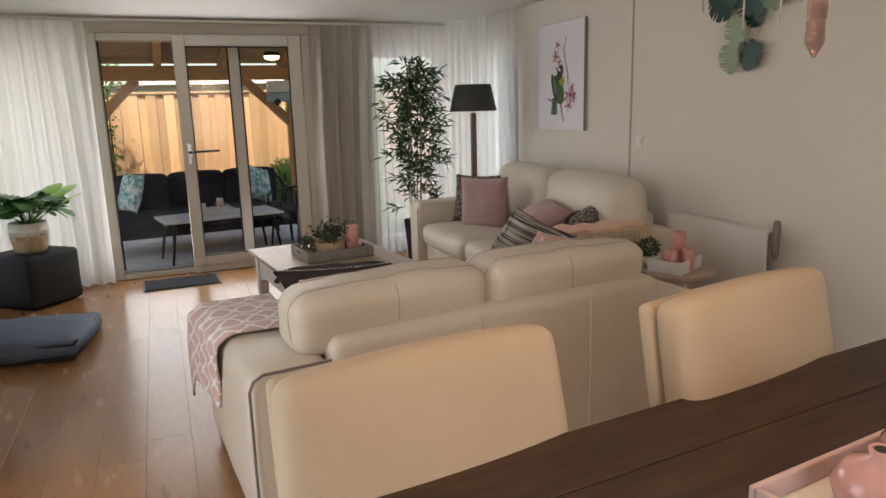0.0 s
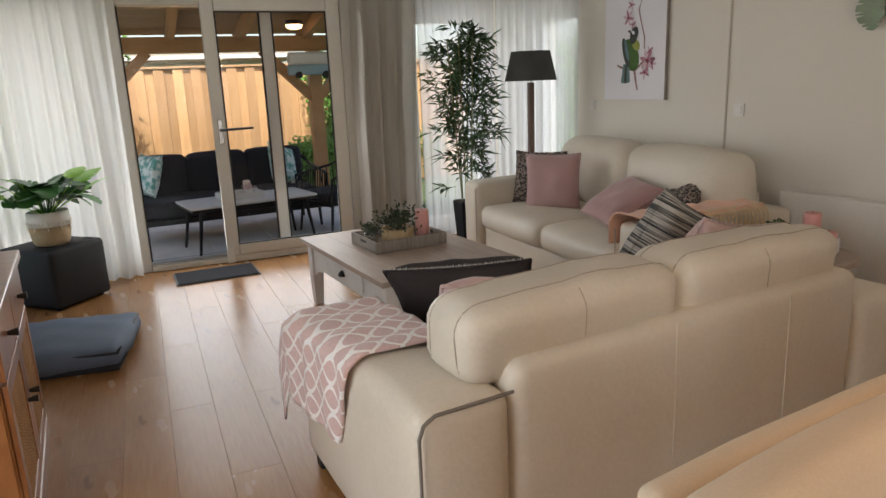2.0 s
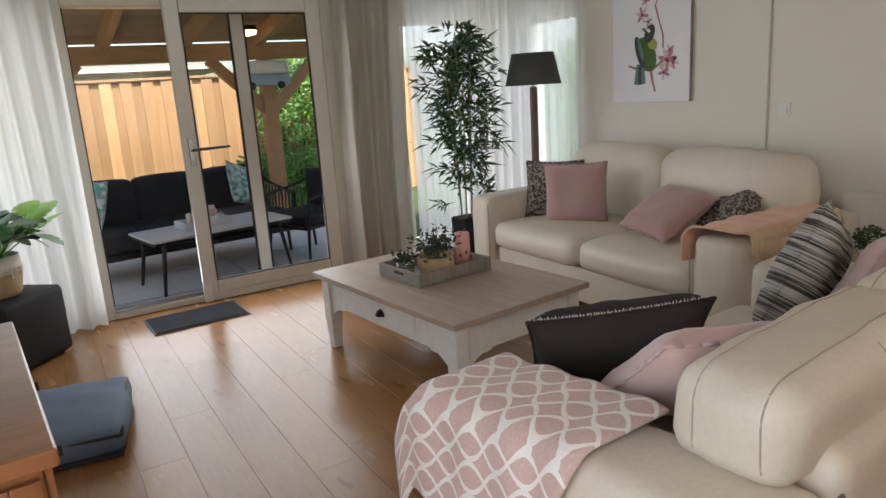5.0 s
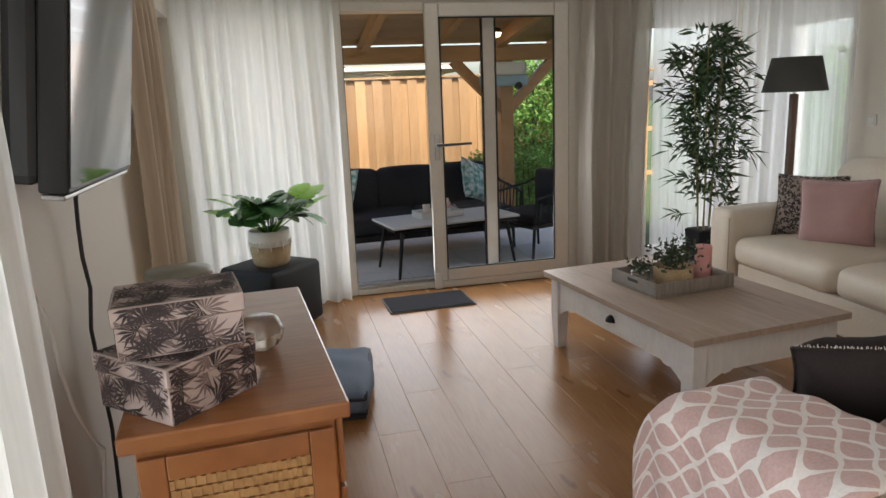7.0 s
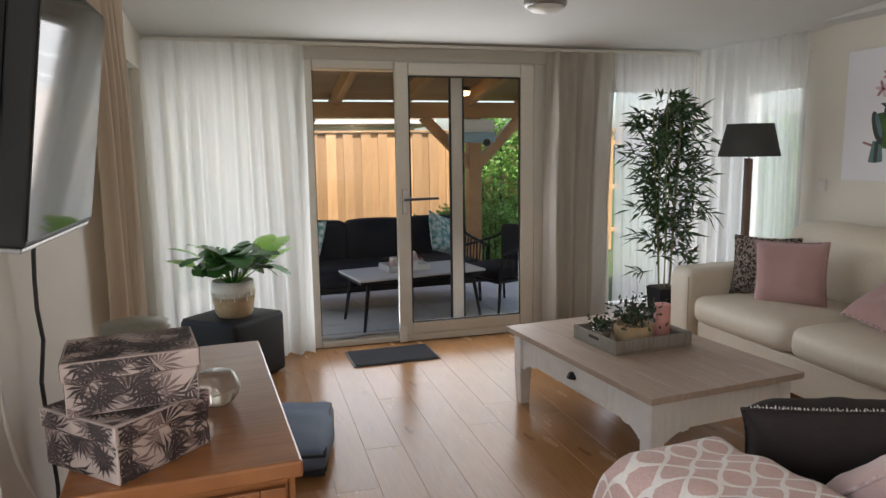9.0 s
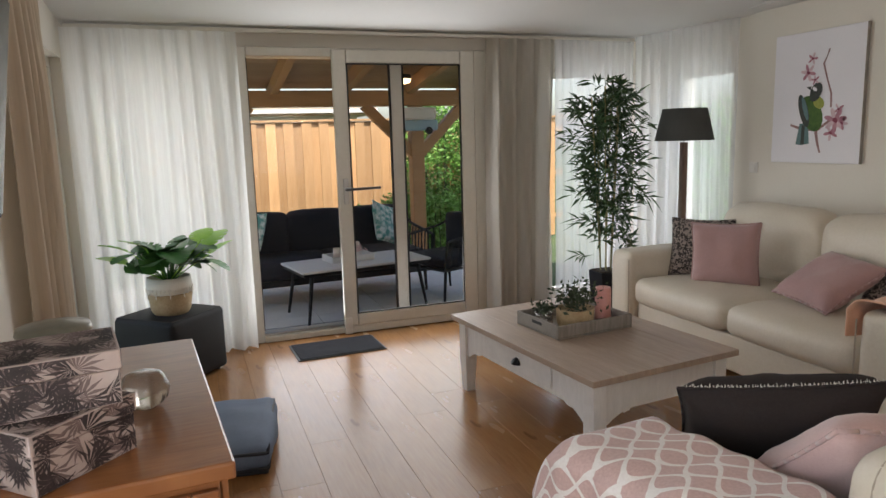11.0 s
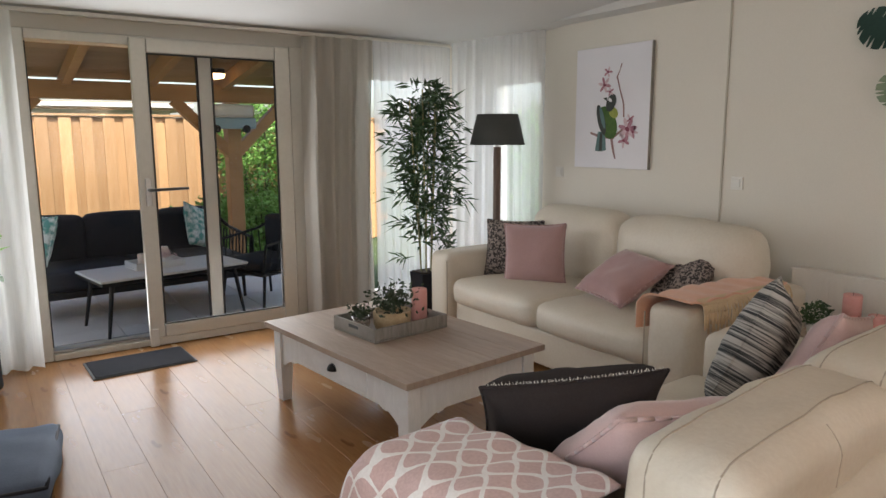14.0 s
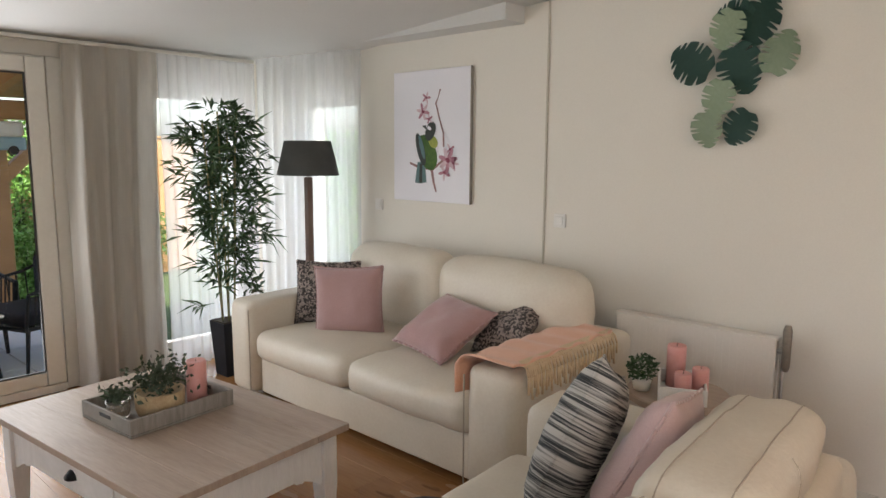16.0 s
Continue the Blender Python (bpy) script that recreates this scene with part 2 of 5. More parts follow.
def clear_glass():
    m, t, b = nodes_of("smoked_glass")
    b.inputs["Base Color"].default_value = (0.75, 0.70, 0.64, 1)
    b.inputs["Transmission Weight"].default_value, b.inputs["Roughness"].default_value = 0.85, 0.08
    return m


smoked_glass = clear_glass()


def crystal_pink():
    m, t, b = nodes_of("pink_crystal")
    b.inputs["Base Color"].default_value = (0.95, 0.72, 0.66, 1)
    b.inputs["Transmission Weight"].default_value, b.inputs["Roughness"].default_value = 0.85, 0.1
    return m


pink_crystal = crystal_pink()


def glow(name, colour, strength):
    m, t, b = nodes_of(name)
    b.inputs["Emission Color"].default_value, b.inputs["Emission Strength"].default_value = (*colour, 1), strength
    return m


warm_bulb = glow("warm_bulb", (1.0, 0.68, 0.34), 1.6)


palm_paper = surface("pink_paper", (0.48, 0.39, 0.365), (0.61, 0.51, 0.475), 0.55, big=9, fine=60, bumpy=0.05)
palm_ink = surface("dark_leaf_ink", (0.020, 0.016, 0.018), (0.085, 0.062, 0.064), 0.55, big=14, fine=60, bumpy=0)
palm_ink_pale = surface("pale_leaf_ink", (0.16, 0.115, 0.11), (0.27, 0.20, 0.19), 0.55, big=14, fine=60, bumpy=0)


def two_tone(name, c0, c1, kind, scale, stretch):
    """A woven or tufted cloth of two clearly different yarns."""
    m, t, b = nodes_of(name)
    if kind == "tuft":
        tc, v = t.nodes.new("ShaderNodeTexCoord"), t.nodes.new("ShaderNodeTexVoronoi")
        v.inputs["Scale"].default_value = scale
        t.links.new(tc.outputs["Object"], v.inputs["Vector"])
        sp = t.nodes.new("ShaderNodeSeparateColor")
        t.links.new(v.outputs["Color"], sp.inputs[0])
        f = sp.outputs[0]
        bump(t, b, v.outputs["Distance"], 0.8, 0.01)
    else:
        f = noise_fac(t, scale, stretch, 5)
        bump(t, b, f, 0.4, 0.006)
    t.links.new(ramp(t, f, c0, c1, 0.42, 0.58), b.inputs["Base Color"])
    b.inputs["Roughness"].default_value = 0.9
    return m


tuft_cloth = two_tone("tufted_wool", (0.05, 0.042, 0.040), (0.34, 0.28, 0.25), "tuft", 100, (1, 1, 1))
striped_cloth = two_tone("striped_weave", (0.030, 0.034, 0.036), (0.46, 0.44, 0.41), "stripe", 1.7, (1.6, 1.6, 70))
tropic_cloth = two_tone("tropical_print", (0.10, 0.30, 0.27), (0.62, 0.68, 0.66), "stripe", 16, (1, 1, 1))


def lattice_throw():
    """Pale pink throw with a white chain-link lattice."""
    m, t, b = nodes_of("lattice_throw")
    uv = t.nodes.new("ShaderNodeTexCoord")
    sep = t.nodes.new("ShaderNodeSeparateXYZ")
    t.links.new(uv.outputs["UV"], sep.inputs[0])

    def op(kind, a, bb=None):
        n = t.nodes.new("ShaderNodeMath")
        n.operation = kind
        for i, v in enumerate((a, bb)):
            if v is None:
                continue
            if isinstance(v, (int, float)):
                n.inputs[i].default_value = v
            else:
                t.links.new(v, n.inputs[i])
        return n.outputs[0]

    u, v = sep.outputs[0], sep.outputs[1]
    wob = op("MULTIPLY", op("SINE", op("MULTIPLY", v, 2 * math.pi / 0.19)), 0.43)
    row = op("MULTIPLY", u, 1 / 0.098)

    def band(sign):
        d = op("ABSOLUTE", op("SUBTRACT", op("FRACT", op("ADD", row, op("MULTIPLY", wob, sign))), 0.5))
        return op("LESS_THAN", d, 0.085)

    white = op("MAXIMUM", band(1.0), band(-1.0))
    nz = noise_fac(t, 120.0)
    col = mixc(t, ramp(t, nz, (0.58, 0.40, 0.37), (0.68, 0.49, 0.46)), ramp(t, nz, (0.82, 0.78, 0.74), (0.90, 0.87, 0.84)), white)
    t.links.new(col, b.inputs["Base Color"])
    b.inputs["Roughness"].default_value = 0.95
    b.inputs["Sheen Weight"].default_value = 0.3
    bump(t, b, nz, 0.3, 0.003)
    return m


throw_cloth = lattice_throw()

# ---- mesh helpers ----


def thing(name, x, y, z, rz=0, label="", category="", group=""):
    e = new(name)
    e.empty_display_size = 0.05
    e.matrix_basis = pose(x, y, z, 0, 0, rz)
    return tagged(e, label, category, group)


def part(name, bm, material, parent=None, label="", smooth=False):
    me = bpy.data.meshes.new(name)
    bm.normal_update()
    if smooth:
        for f in bm.faces:
            f.smooth = True
    bm.to_mesh(me)
    bm.free()
    me.materials.append(material)
    ob = new(name, me)
    if parent is not None:
        ob.parent = parent
    if label:
        tagged(ob, label)
    return ob


def placed(name, bm, material, m, label, category, smooth=False, group=""):
    ob = part(name, bm, material, None, "", smooth)
    ob.matrix_basis = m
    return tagged(ob, label, category, group)


def shared(name, mesh, parent, m):
    ob = new(name, mesh)
    ob.parent = parent
    ob.matrix_basis = m
    return ob


def add_box(bm, x0, y0, z0, x1, y1, z1, bev=0.0, seg=2, m=None):
    b2 = bmesh.new()
    bmesh.ops.create_cube(b2, size=1)
    for v in b2.verts:
        v.co = Vector((x0 + (v.co.x + 0.5) * (x1 - x0), y0 + (v.co.y + 0.5) * (y1 - y0), z0 + (v.co.z + 0.5) * (z1 - z0)))
    if bev:
        bmesh.ops.bevel(b2, geom=list(b2.edges), offset=bev, segments=seg, affect="EDGES", profile=0.5)
    if m is not None:
        bmesh.ops.transform(b2, matrix=m, verts=b2.verts)
    join(bm, b2)
    return bm


def join(bm, b2):
    me = bpy.data.meshes.new("tmp")
    b2.to_mesh(me)
    b2.free()
    bm.from_mesh(me)
    bpy.data.meshes.remove(me)


def box(x0, y0, z0, x1, y1, z1, bev=0.0, seg=2):
    return add_box(bmesh.new(), x0, y0, z0, x1, y1, z1, bev, seg)


def add_rod(bm, p0, p1, r0, r1=None, n=10):
    r1 = r0 if r1 is None else r1
    p0, p1 = Vector(p0), Vector(p1)
    q = (p1 - p0).to_track_quat("Z", "Y").to_matrix()
    rings = []
    for p, r in ((p0, r0), (p1, r1)):
        rings.append([bm.verts.new(p + q @ Vector((r * math.cos(a), r * math.sin(a), 0))) for a in (2 * math.pi * i / n for i in range(n))])
    for i in range(n):
        bm.faces.new((rings[0][i], rings[0][(i + 1) % n], rings[1][(i + 1) % n], rings[1][i]))
    bm.faces.new(rings[0][::-1])
    bm.faces.new(rings[1])
    return bm


def rod(p0, p1, r0, r1=None, n=10):
    return add_rod(bmesh.new(), p0, p1, r0, r1, n)


def tube(points, r, n=6):
    bm = bmesh.new()
    for a, b in zip(points[:-1], points[1:]):
        add_rod(bm, a, b, r, r, n)
    return bm


def lathe(profile, n=24, bm=None):
    """Turns (radius, height) pairs round z."""
    bm = bm or bmesh.new()
    rings = [[bm.verts.new((r * math.cos(2 * math.pi * i / n), r * math.sin(2 * math.pi * i / n), z)) for i in range(n)] for r, z in profile]
    for a, b in zip(rings[:-1], rings[1:]):
        for i in range(n):
            bm.faces.new((a[i], a[(i + 1) % n], b[(i + 1) % n], b[i]))
    bm.faces.new(rings[0][::-1])
    bm.faces.new(rings[-1])
    return bm


def soft_box(x0, y0, z0, x1, y1, z1, bev, puff=0.0, wrinkle=0.0, cuts=5, seed=0.0):
    """A padded block: rounded edges, faces that swell by puff, and uneven creases."""
    bm = box(x0, y0, z0, x1, y1, z1, bev, 4)
    long = [e for e in bm.edges if e.calc_length() > 0.12]
    bmesh.ops.subdivide_edges(bm, edges=long, cuts=cuts, use_grid_fill=True)
    c = Vector(((x0 + x1) / 2, (y0 + y1) / 2, (z0 + z1) / 2))
    h = Vector(((x1 - x0) / 2, (y1 - y0) / 2, (z1 - z0) / 2))
    bm.normal_update()
    moves = []
    for v in bm.verts:
        q = [(v.co[i] - c[i]) / h[i] for i in range(3)]
        w = sorted((abs(a) for a in q))
        swell = puff * max(0.0, 1 - w[0] ** 2) * max(0.0, 1 - w[1] ** 2)
        n1 = noise.noise(v.co * 7.0 + Vector((seed, 0, 0))) + 0.6 * noise.noise(v.co * 17.0 + Vector((0, seed, 0)))
        moves.append(v.normal * (swell + wrinkle * n1))
    for v, d in zip(bm.verts, moves):
        v.co += d
    return bm


def pillow(w, h, thick, n=18, crumple=0.012, seed=0.0, pinch=0.07):
    """A scatter cushion in its own xz plane, with pulled-in sides and pointed corners."""
    bm = bmesh.new()
    sheets = []
    for side in (1, -1):
        g = []
        for i in range(n + 1):
            row = []
            for j in range(n + 1):
                u, v = 2 * i / n - 1, 2 * j / n - 1
                t = (max(0.0, 1 - u ** 4) * max(0.0, 1 - v ** 4)) ** 0.55
                x = u * w / 2 * (1 - pinch * (1 - v * v) * abs(u))
                z = v * h / 2 * (1 - pinch * (1 - u * u) * abs(v))
                y = side * thick / 2 * t
                y += crumple * t * (noise.noise(Vector((u * 2 + seed, v * 2, side))) + 0.5 * noise.noise(Vector((u * 5, v * 5 + seed, side))))
                row.append(bm.verts.new((x, y, z)))
            g.append(row)
        for i in range(n):
            for j in range(n):
                f = (g[i][j], g[i + 1][j], g[i + 1][j + 1], g[i][j + 1])
                bm.faces.new(f if side < 0 else f[::-1])
        sheets.append(g)
    bmesh.ops.remove_doubles(bm, verts=bm.verts, dist=0.0006)
    return bm


def pillow_edge(w, h, r, pinch=0.07):
    pts = []
    for u0, v0, u1, v1 in ((-1, -1, 1, -1), (1, -1, 1, 1), (1, 1, -1, 1), (-1, 1, -1, -1)):
        for k in range(10):
            u, v = u0 + (u1 - u0) * k / 10, v0 + (v1 - v0) * k / 10
            pts.append((u * w / 2 * (1 - pinch * (1 - v * v) * abs(u)), 0, v * h / 2 * (1 - pinch * (1 - u * u) * abs(v))))
    pts.append(pts[0])
    return tube(pts, r, 5)


def cushion(label, material, w, h, thick, m, seed=0.0, edge=None, edge_r=0.006, name="cushion"):
    e = new(name)
    e.matrix_basis = m
    tagged(e, label, "cushion", "scatter cushions")
    part("cover", pillow(w, h, thick, seed=seed), material, e, "", True)
    part("edge_seam", pillow_edge(w, h, edge_r), edge or material, e, "", True)
    return e


def drape(points, top, bottom, pleat=0.085, depth=0.035, seed=0.0, flare=1.25, rows=14):
    """A pleated curtain hung along a line of floor points."""
    bm = bmesh.new()
    pts = [Vector((*p, 0)) for p in points]
    lens = [0.0]
    for a, b in zip(pts[:-1], pts[1:]):
        lens.append(lens[-1] + (b - a).length)
    total = lens[-1]
    n = max(24, int(total / pleat * 10))
    grid = []
    for i in range(n + 1):
        s = total * i / n
        k = max(j for j in range(len(pts) - 1) if lens[j] <= s + 1e-9)
        a, b = pts[k], pts[k + 1]
        d = (b - a).normalized()
        p = a + d * (s - lens[k])
        nrm = Vector((-d.y, d.x, 0))
        col = []
        for r in range(rows + 1):
            f = r / rows
            ph = s / pleat * 2 * math.pi + 3.2 * noise.noise(Vector((s * 3.1 + seed, f * 0.6, 0)))
            amp = depth * (0.45 + 0.55 * min(1, f * 4)) * (0.75 + 0.5 * noise.noise(Vector((s * 4 + seed, f * 1.4, 3)))) * (1 + (flare - 1) * f)
            off = amp * math.sin(ph) + 0.3 * amp * math.sin(2.1 * ph + 0.7)
            col.append(bm.verts.new((p.x + nrm.x * off, p.y + nrm.y * off, top + (bottom - top) * f)))
        grid.append(col)
    for i in range(n):
        for r in range(rows):
            bm.faces.new((grid[i][r], grid[i + 1][r], grid[i + 1][r + 1], grid[i][r + 1]))
    return bm


def leaf_cluster(bm, centre, count, spread, size, rng, long=2.0):
    """Small folded leaves strewn round a point."""
    for _ in range(count):
        c = Vector(centre) + Vector((rng.gauss(0, spread[0]), rng.gauss(0, spread[1]), rng.gauss(0, spread[2])))
        q = Euler((rng.uniform(0, 6.3), rng.uniform(0, 6.3), rng.uniform(0, 6.3))).to_matrix()
        s = size * rng.uniform(0.6, 1.3)
        vs = [bm.verts.new(c + q @ Vector(p)) for p in ((0, 0, 0), (s * 0.5, s * long * 0.45, s * 0.12), (0, s * long, 0), (-s * 0.5, s * long * 0.45, s * 0.12))]
        bm.faces.new((vs[0], vs[1], vs[2]))
        bm.faces.new((vs[0], vs[2], vs[3]))


# ---- structure ----
XL, XR, YD, YB = -0.24, 4.425, 5.0, -4.2


def structure(name, bm, material, label):
    return tagged(part(name, bm, material), label, name.split("_")[0], "", "structure")


bm = bmesh.new()
for x0, x1, z0, z1 in ((XL - 0.2, -0.20, 0, 2.6), (-0.20, 0.74, 0, 0.08), (-0.20, 0.74, 2.02, 2.6), (0.74, 0.82, 0, 2.6), (0.82, 2.68, 2.12, 2.6),
                       (2.68, 3.22, 0, 2.6), (3.22, 3.95, 0, 0.08), (3.22, 3.95, 1.97, 2.6), (3.95, XR + 0.25, 0, 2.6)):
    add_box(bm, x0, YD, z0, x1, YD + 0.24, z1)
structure("wall_north", bm, wall_paint, "pale cream painted garden wall with window openings")
bm = bmesh.new()
for y0, y1, z0, z1 in ((YB, 4.22, 0, 2.6), (4.22, 4.93, 0, 0.08), (4.22, 4.93, 1.95, 2.6), (4.93, YD, 0, 2.6)):
    add_box(bm, XR, y0, z0, XR + 0.24, y1, z1)
structure("wall_east", bm, wall_paint, "pale cream painted wall behind the sofa")
bm = bmesh.new()
for y0, y1, z0, z1 in ((YB, -0.8, 0, 2.6), (-0.8, 1.25, 0, 0.08), (-0.8, 1.25, 2.05, 2.6), (1.25, 3.75, 0, 2.6), (3.75, 4.75, 0, 0.08), (3.75, 4.75, 2.0, 2.6), (4.75, YD, 0, 2.6)):
    add_box(bm, XL - 0.24, y0, z0, XL, y1, z1)
structure("wall_west", bm, wall_paint, "beige painted wall behind the television")
bm = bmesh.new()
for x0, x1, z0, z1 in ((XL - 0.24, 0.4, 0, 2.6), (0.4, 2.8, 0, 0.75), (0.4, 2.8, 2.1, 2.6), (2.8, XR + 0.24, 0, 2.6)):
    add_box(bm, x0, YB - 0.24, z0, x1, YB, z1)
structure("wall_south", bm, wall_paint, "pale cream painted wall of the dining end")

bm = bmesh.new()
prof = [(YD + 0.24, 2.215), (YD, 2.215), (2.6, 2.40), (YB - 0.24, 2.40)]
lo = [(bm.verts.new((XL - 0.24, y, z)), bm.verts.new((XR + 0.24, y, z))) for y, z in prof]
hi = [(bm.verts.new((XL - 0.24, y, z + 0.25)), bm.verts.new((XR + 0.24, y, z + 0.25))) for y, z in prof]
for i in range(3):
    bm.faces.new((lo[i][0], lo[i][1], lo[i + 1][1], lo[i + 1][0]))
    bm.faces.new((hi[i][0], hi[i + 1][0], hi[i + 1][1], hi[i][1]))
    for k in (0, 1):
        bm.faces.new((lo[i][k], lo[i + 1][k], hi[i + 1][k], hi[i][k]))
for i in (0, 3):
    bm.faces.new((lo[i][0], hi[i][0], hi[i][1], lo[i][1]))
bmesh.ops.recalc_face_normals(bm, faces=bm.faces)
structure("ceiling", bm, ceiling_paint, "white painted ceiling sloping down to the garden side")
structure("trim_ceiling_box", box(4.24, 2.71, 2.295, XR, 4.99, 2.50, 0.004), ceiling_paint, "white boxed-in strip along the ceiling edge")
# raised strip stands in for the shadow line of a panel joint
structure("trim_wall_batten", box(XR - 0.010, 2.527, 0.08, XR, 2.538, 2.45, 0.002), joint_shade, "slim strip coloured as the shadowed wall panel joint")
structure("trim_curtain_rail", box(XL + 0.02, 4.83, 2.19, 3.95, 4.87, 2.214, 0.004), frame_paint, "white curtain rail under the ceiling")


def baseboard(name, x0, y0, x1, y1):
    structure(name, box(x0, y0, 0.002, x1, y1, 0.07, 0.004), frame_paint, "cream painted baseboard along the wall")


baseboard("baseboard_east", XR - 0.014, YB, XR, 4.1)
baseboard("baseboard_west", XL, 1.28, XL + 0.014, 3.7)
structure("floor", box(XL - 0.24, YB - 0.24, -0.15, XR + 0.24, YD + 0.24, -0.010), lamp_wood, "wide oak laminate boards on a level floor")


def framed_window(name, along, a0, a1, z0, z1, at, label):
    """A fixed window: frame of four members and one pane, lying along x or y."""
    w = tagged(new(name), label, "window", "", "structure")

    def bar(p, b0, b1, c0, c1):
        q = box(b0, at, c0, b1, at + 0.07, c1, 0.004) if along == "x" else box(at, b0, c0, at + 0.07, b1, c1, 0.004)
        part(p, q, frame_paint, w)

    bar("window_sill", a0, a1, z0, z0 + 0.06)
    bar("window_head", a0, a1, z1 - 0.06, z1)
    bar("window_frame", a0, a0 + 0.06, z0 + 0.062, z1 - 0.062)
    bar("window_frame", a1 - 0.06, a1, z0 + 0.062, z1 - 0.062)
    g = (box(a0 + 0.062, at + 0.03, z0 + 0.062, a1 - 0.062, at + 0.04, z1 - 0.062) if along == "x"
         else box(at + 0.03, a0 + 0.062, z0 + 0.062, at + 0.04, a1 - 0.062, z1 - 0.062))
    pane = part("pane", g, window_glass, w)
    pane.visible_shadow = False
    return w


framed_window("window_1", "x", -0.20, 0.74, 0.08, 2.02, 5.06, "tall cream window behind voile curtains")
framed_window("window_2", "x", 3.22, 3.95, 0.08, 1.97, 5.06, "tall cream corner window behind thin voile")
framed_window("window_3", "y", 4.22, 4.93, 0.08, 1.95, XR + 0.06, "cream side window behind thin voile")
framed_window("window_4", "y", 3.75, 4.75, 0.08, 2.0, XL - 0.13, "cream side window beside the beige curtain")
framed_window("window_6", "y", -0.8, 1.25, 0.08, 2.05, XL - 0.20, "tall cream window in the wall beside the television")
# this last window is assumed, out of view, to go with the rear fill
framed_window("window_5", "x", 0.4, 2.8, 0.75, 2.1, YB - 0.13, "unseen wide cream window added around the rear fill lamp")

# patio door: fixed pane and a sliding leaf in front
door = tagged(new("door_1"), "cream sliding patio door with two tall glass panes", "patio door", "", "structure")
part("frame_post", box(0.80, 4.965, 0.0, 0.865, 5.14, 2.115, 0.006), frame_paint, door)
part("frame_post", box(2.57, 4.965, 0.0, 2.69, 5.14, 2.115, 0.006), frame_paint, door)
part("frame_head", box(0.867, 4.965, 2.052, 2.568, 5.14, 2.115, 0.006), frame_paint, door)
part("threshold", box(0.867, 4.95, 0.001, 2.568, 5.14, 0.045, 0.008), frame_paint, door)
part("threshold_rail", box(0.867, 4.985, 0.046, 2.568, 5.02, 0.062, 0.004), steel, door)
part("mullion", box(1.925, 5.062, 0.064, 2.015, 5.13, 2.050, 0.005), frame_paint, door)
for a0, a1 in ((0.868, 1.923), (2.017, 2.567)):
    p = part("pane", box(a0, 5.09, 0.064, a1, 5.10, 2.050), window_glass, door)
    p.visible_shadow = False
for x in (0.866, 1.912, 2.016):
    part("seal", box(x, 5.06, 0.064, x + 0.012, 5.088, 2.050), dark_seal, door)
leaf = part("door_leaf", box(1.455, 4.915, 0.062, 1.555, 4.963, 2.10, 0.008), frame_paint, door, "cream sliding leaf with a lever handle")
part("stile", box(2.44, 4.915, 0.062, 2.55, 4.963, 2.10, 0.008), frame_paint, leaf)
part("top_rail", box(1.557, 4.915, 2.005, 2.438, 4.963, 2.10, 0.008), frame_paint, leaf)
part("bottom_rail", box(1.557, 4.915, 0.062, 2.438, 4.963, 0.15, 0.008), frame_paint, leaf)
p = part("leaf_pane", box(1.557, 4.935, 0.152, 2.438, 4.943, 2.003), window_glass, leaf)
p.visible_shadow = False
for x0, x1, z0, z1 in ((1.556, 1.566, 0.151, 2.004), (2.429, 2.439, 0.151, 2.004), (1.567, 2.428, 1.994, 2.004), (1.567, 2.428, 0.151, 0.161)):
    part("glazing_seal", box(x0, 4.918, z0, x1, 4.933, z1), dark_seal, leaf)
part("skirt_board", box(1.455, 4.92, 0.004, 2.55, 4.948, 0.060, 0.005), frame_paint, leaf)
part("corner_cap", box(1.45, 4.905, 0.004, 1.51, 4.918, 0.13, 0.005), plastic_white, leaf)
part("handle_plate", box(1.490, 4.900, 0.99, 1.530, 4.914, 1.18, 0.005), steel, leaf)
hb = rod((1.51, 4.915, 1.10), (1.51, 4.86, 1.10), 0.011)
add_rod(hb, (1.505, 4.86, 1.10), (1.76, 4.855, 1.105), 0.012, 0.010)
part("lever_handle", hb, bronze, leaf, "dark bronze lever handle", True)

# curtains
for nm, pts, mat_, top, pl, dp, lab, sd in (
        ("curtain", [(-0.24, 4.80), (0.80, 4.84)], sheer_white, 2.19, 0.105, 0.038, "white pleated voile curtain hanging to the floor", 1.0),
        ("curtain", [(2.62, 4.84), (3.20, 4.82)], curtain_linen, 2.19, 0.14, 0.072, "drawn-aside grey-beige linen curtain in deep pleats", 5.0),
        ("curtain", [(3.20, 4.82), (3.96, 4.85)], sheer_thin, 2.19, 0.075, 0.018, "thin see-through white voile curtain", 9.0),
        ("curtain", [(3.97, 4.84), (4.375, 4.12)], sheer_thin, 2.28, 0.085, 0.018, "thin see-through white voile curtain in the corner", 14.0),
        ("curtain", [(-0.125, 0.62), (-0.115, 1.35)], sheer_white, 2.30, 0.10, 0.028, "white voile curtain gathered beside the television", 25.0),
        ("curtain", [(-0.155, 2.93), (-0.16, 3.68)], curtain_beige, 2.25, 0.12, 0.035, "heavy beige curtain hanging beside the window", 19.0)):
    c = placed(nm, drape(pts, top, 0.015, pl, dp, sd), mat_, Matrix(), lab, "curtain", True, "curtains")

# ---- sofas ----


from mathutils.bvhtree import BVHTree


def add_seam(parent, pts, material=piping, r=0.005):
    return part("seam", tube(pts, r, 6), material, parent)


def sloped(bm):
    """Lowers the top of an arm gently towards its front."""
    for v in bm.verts:
        if v.co.z > 0.3:
            v.co.z -= max(0.0, v.co.y - 0.25) * 0.05 * (v.co.z - 0.3) / 0.335
    return bm


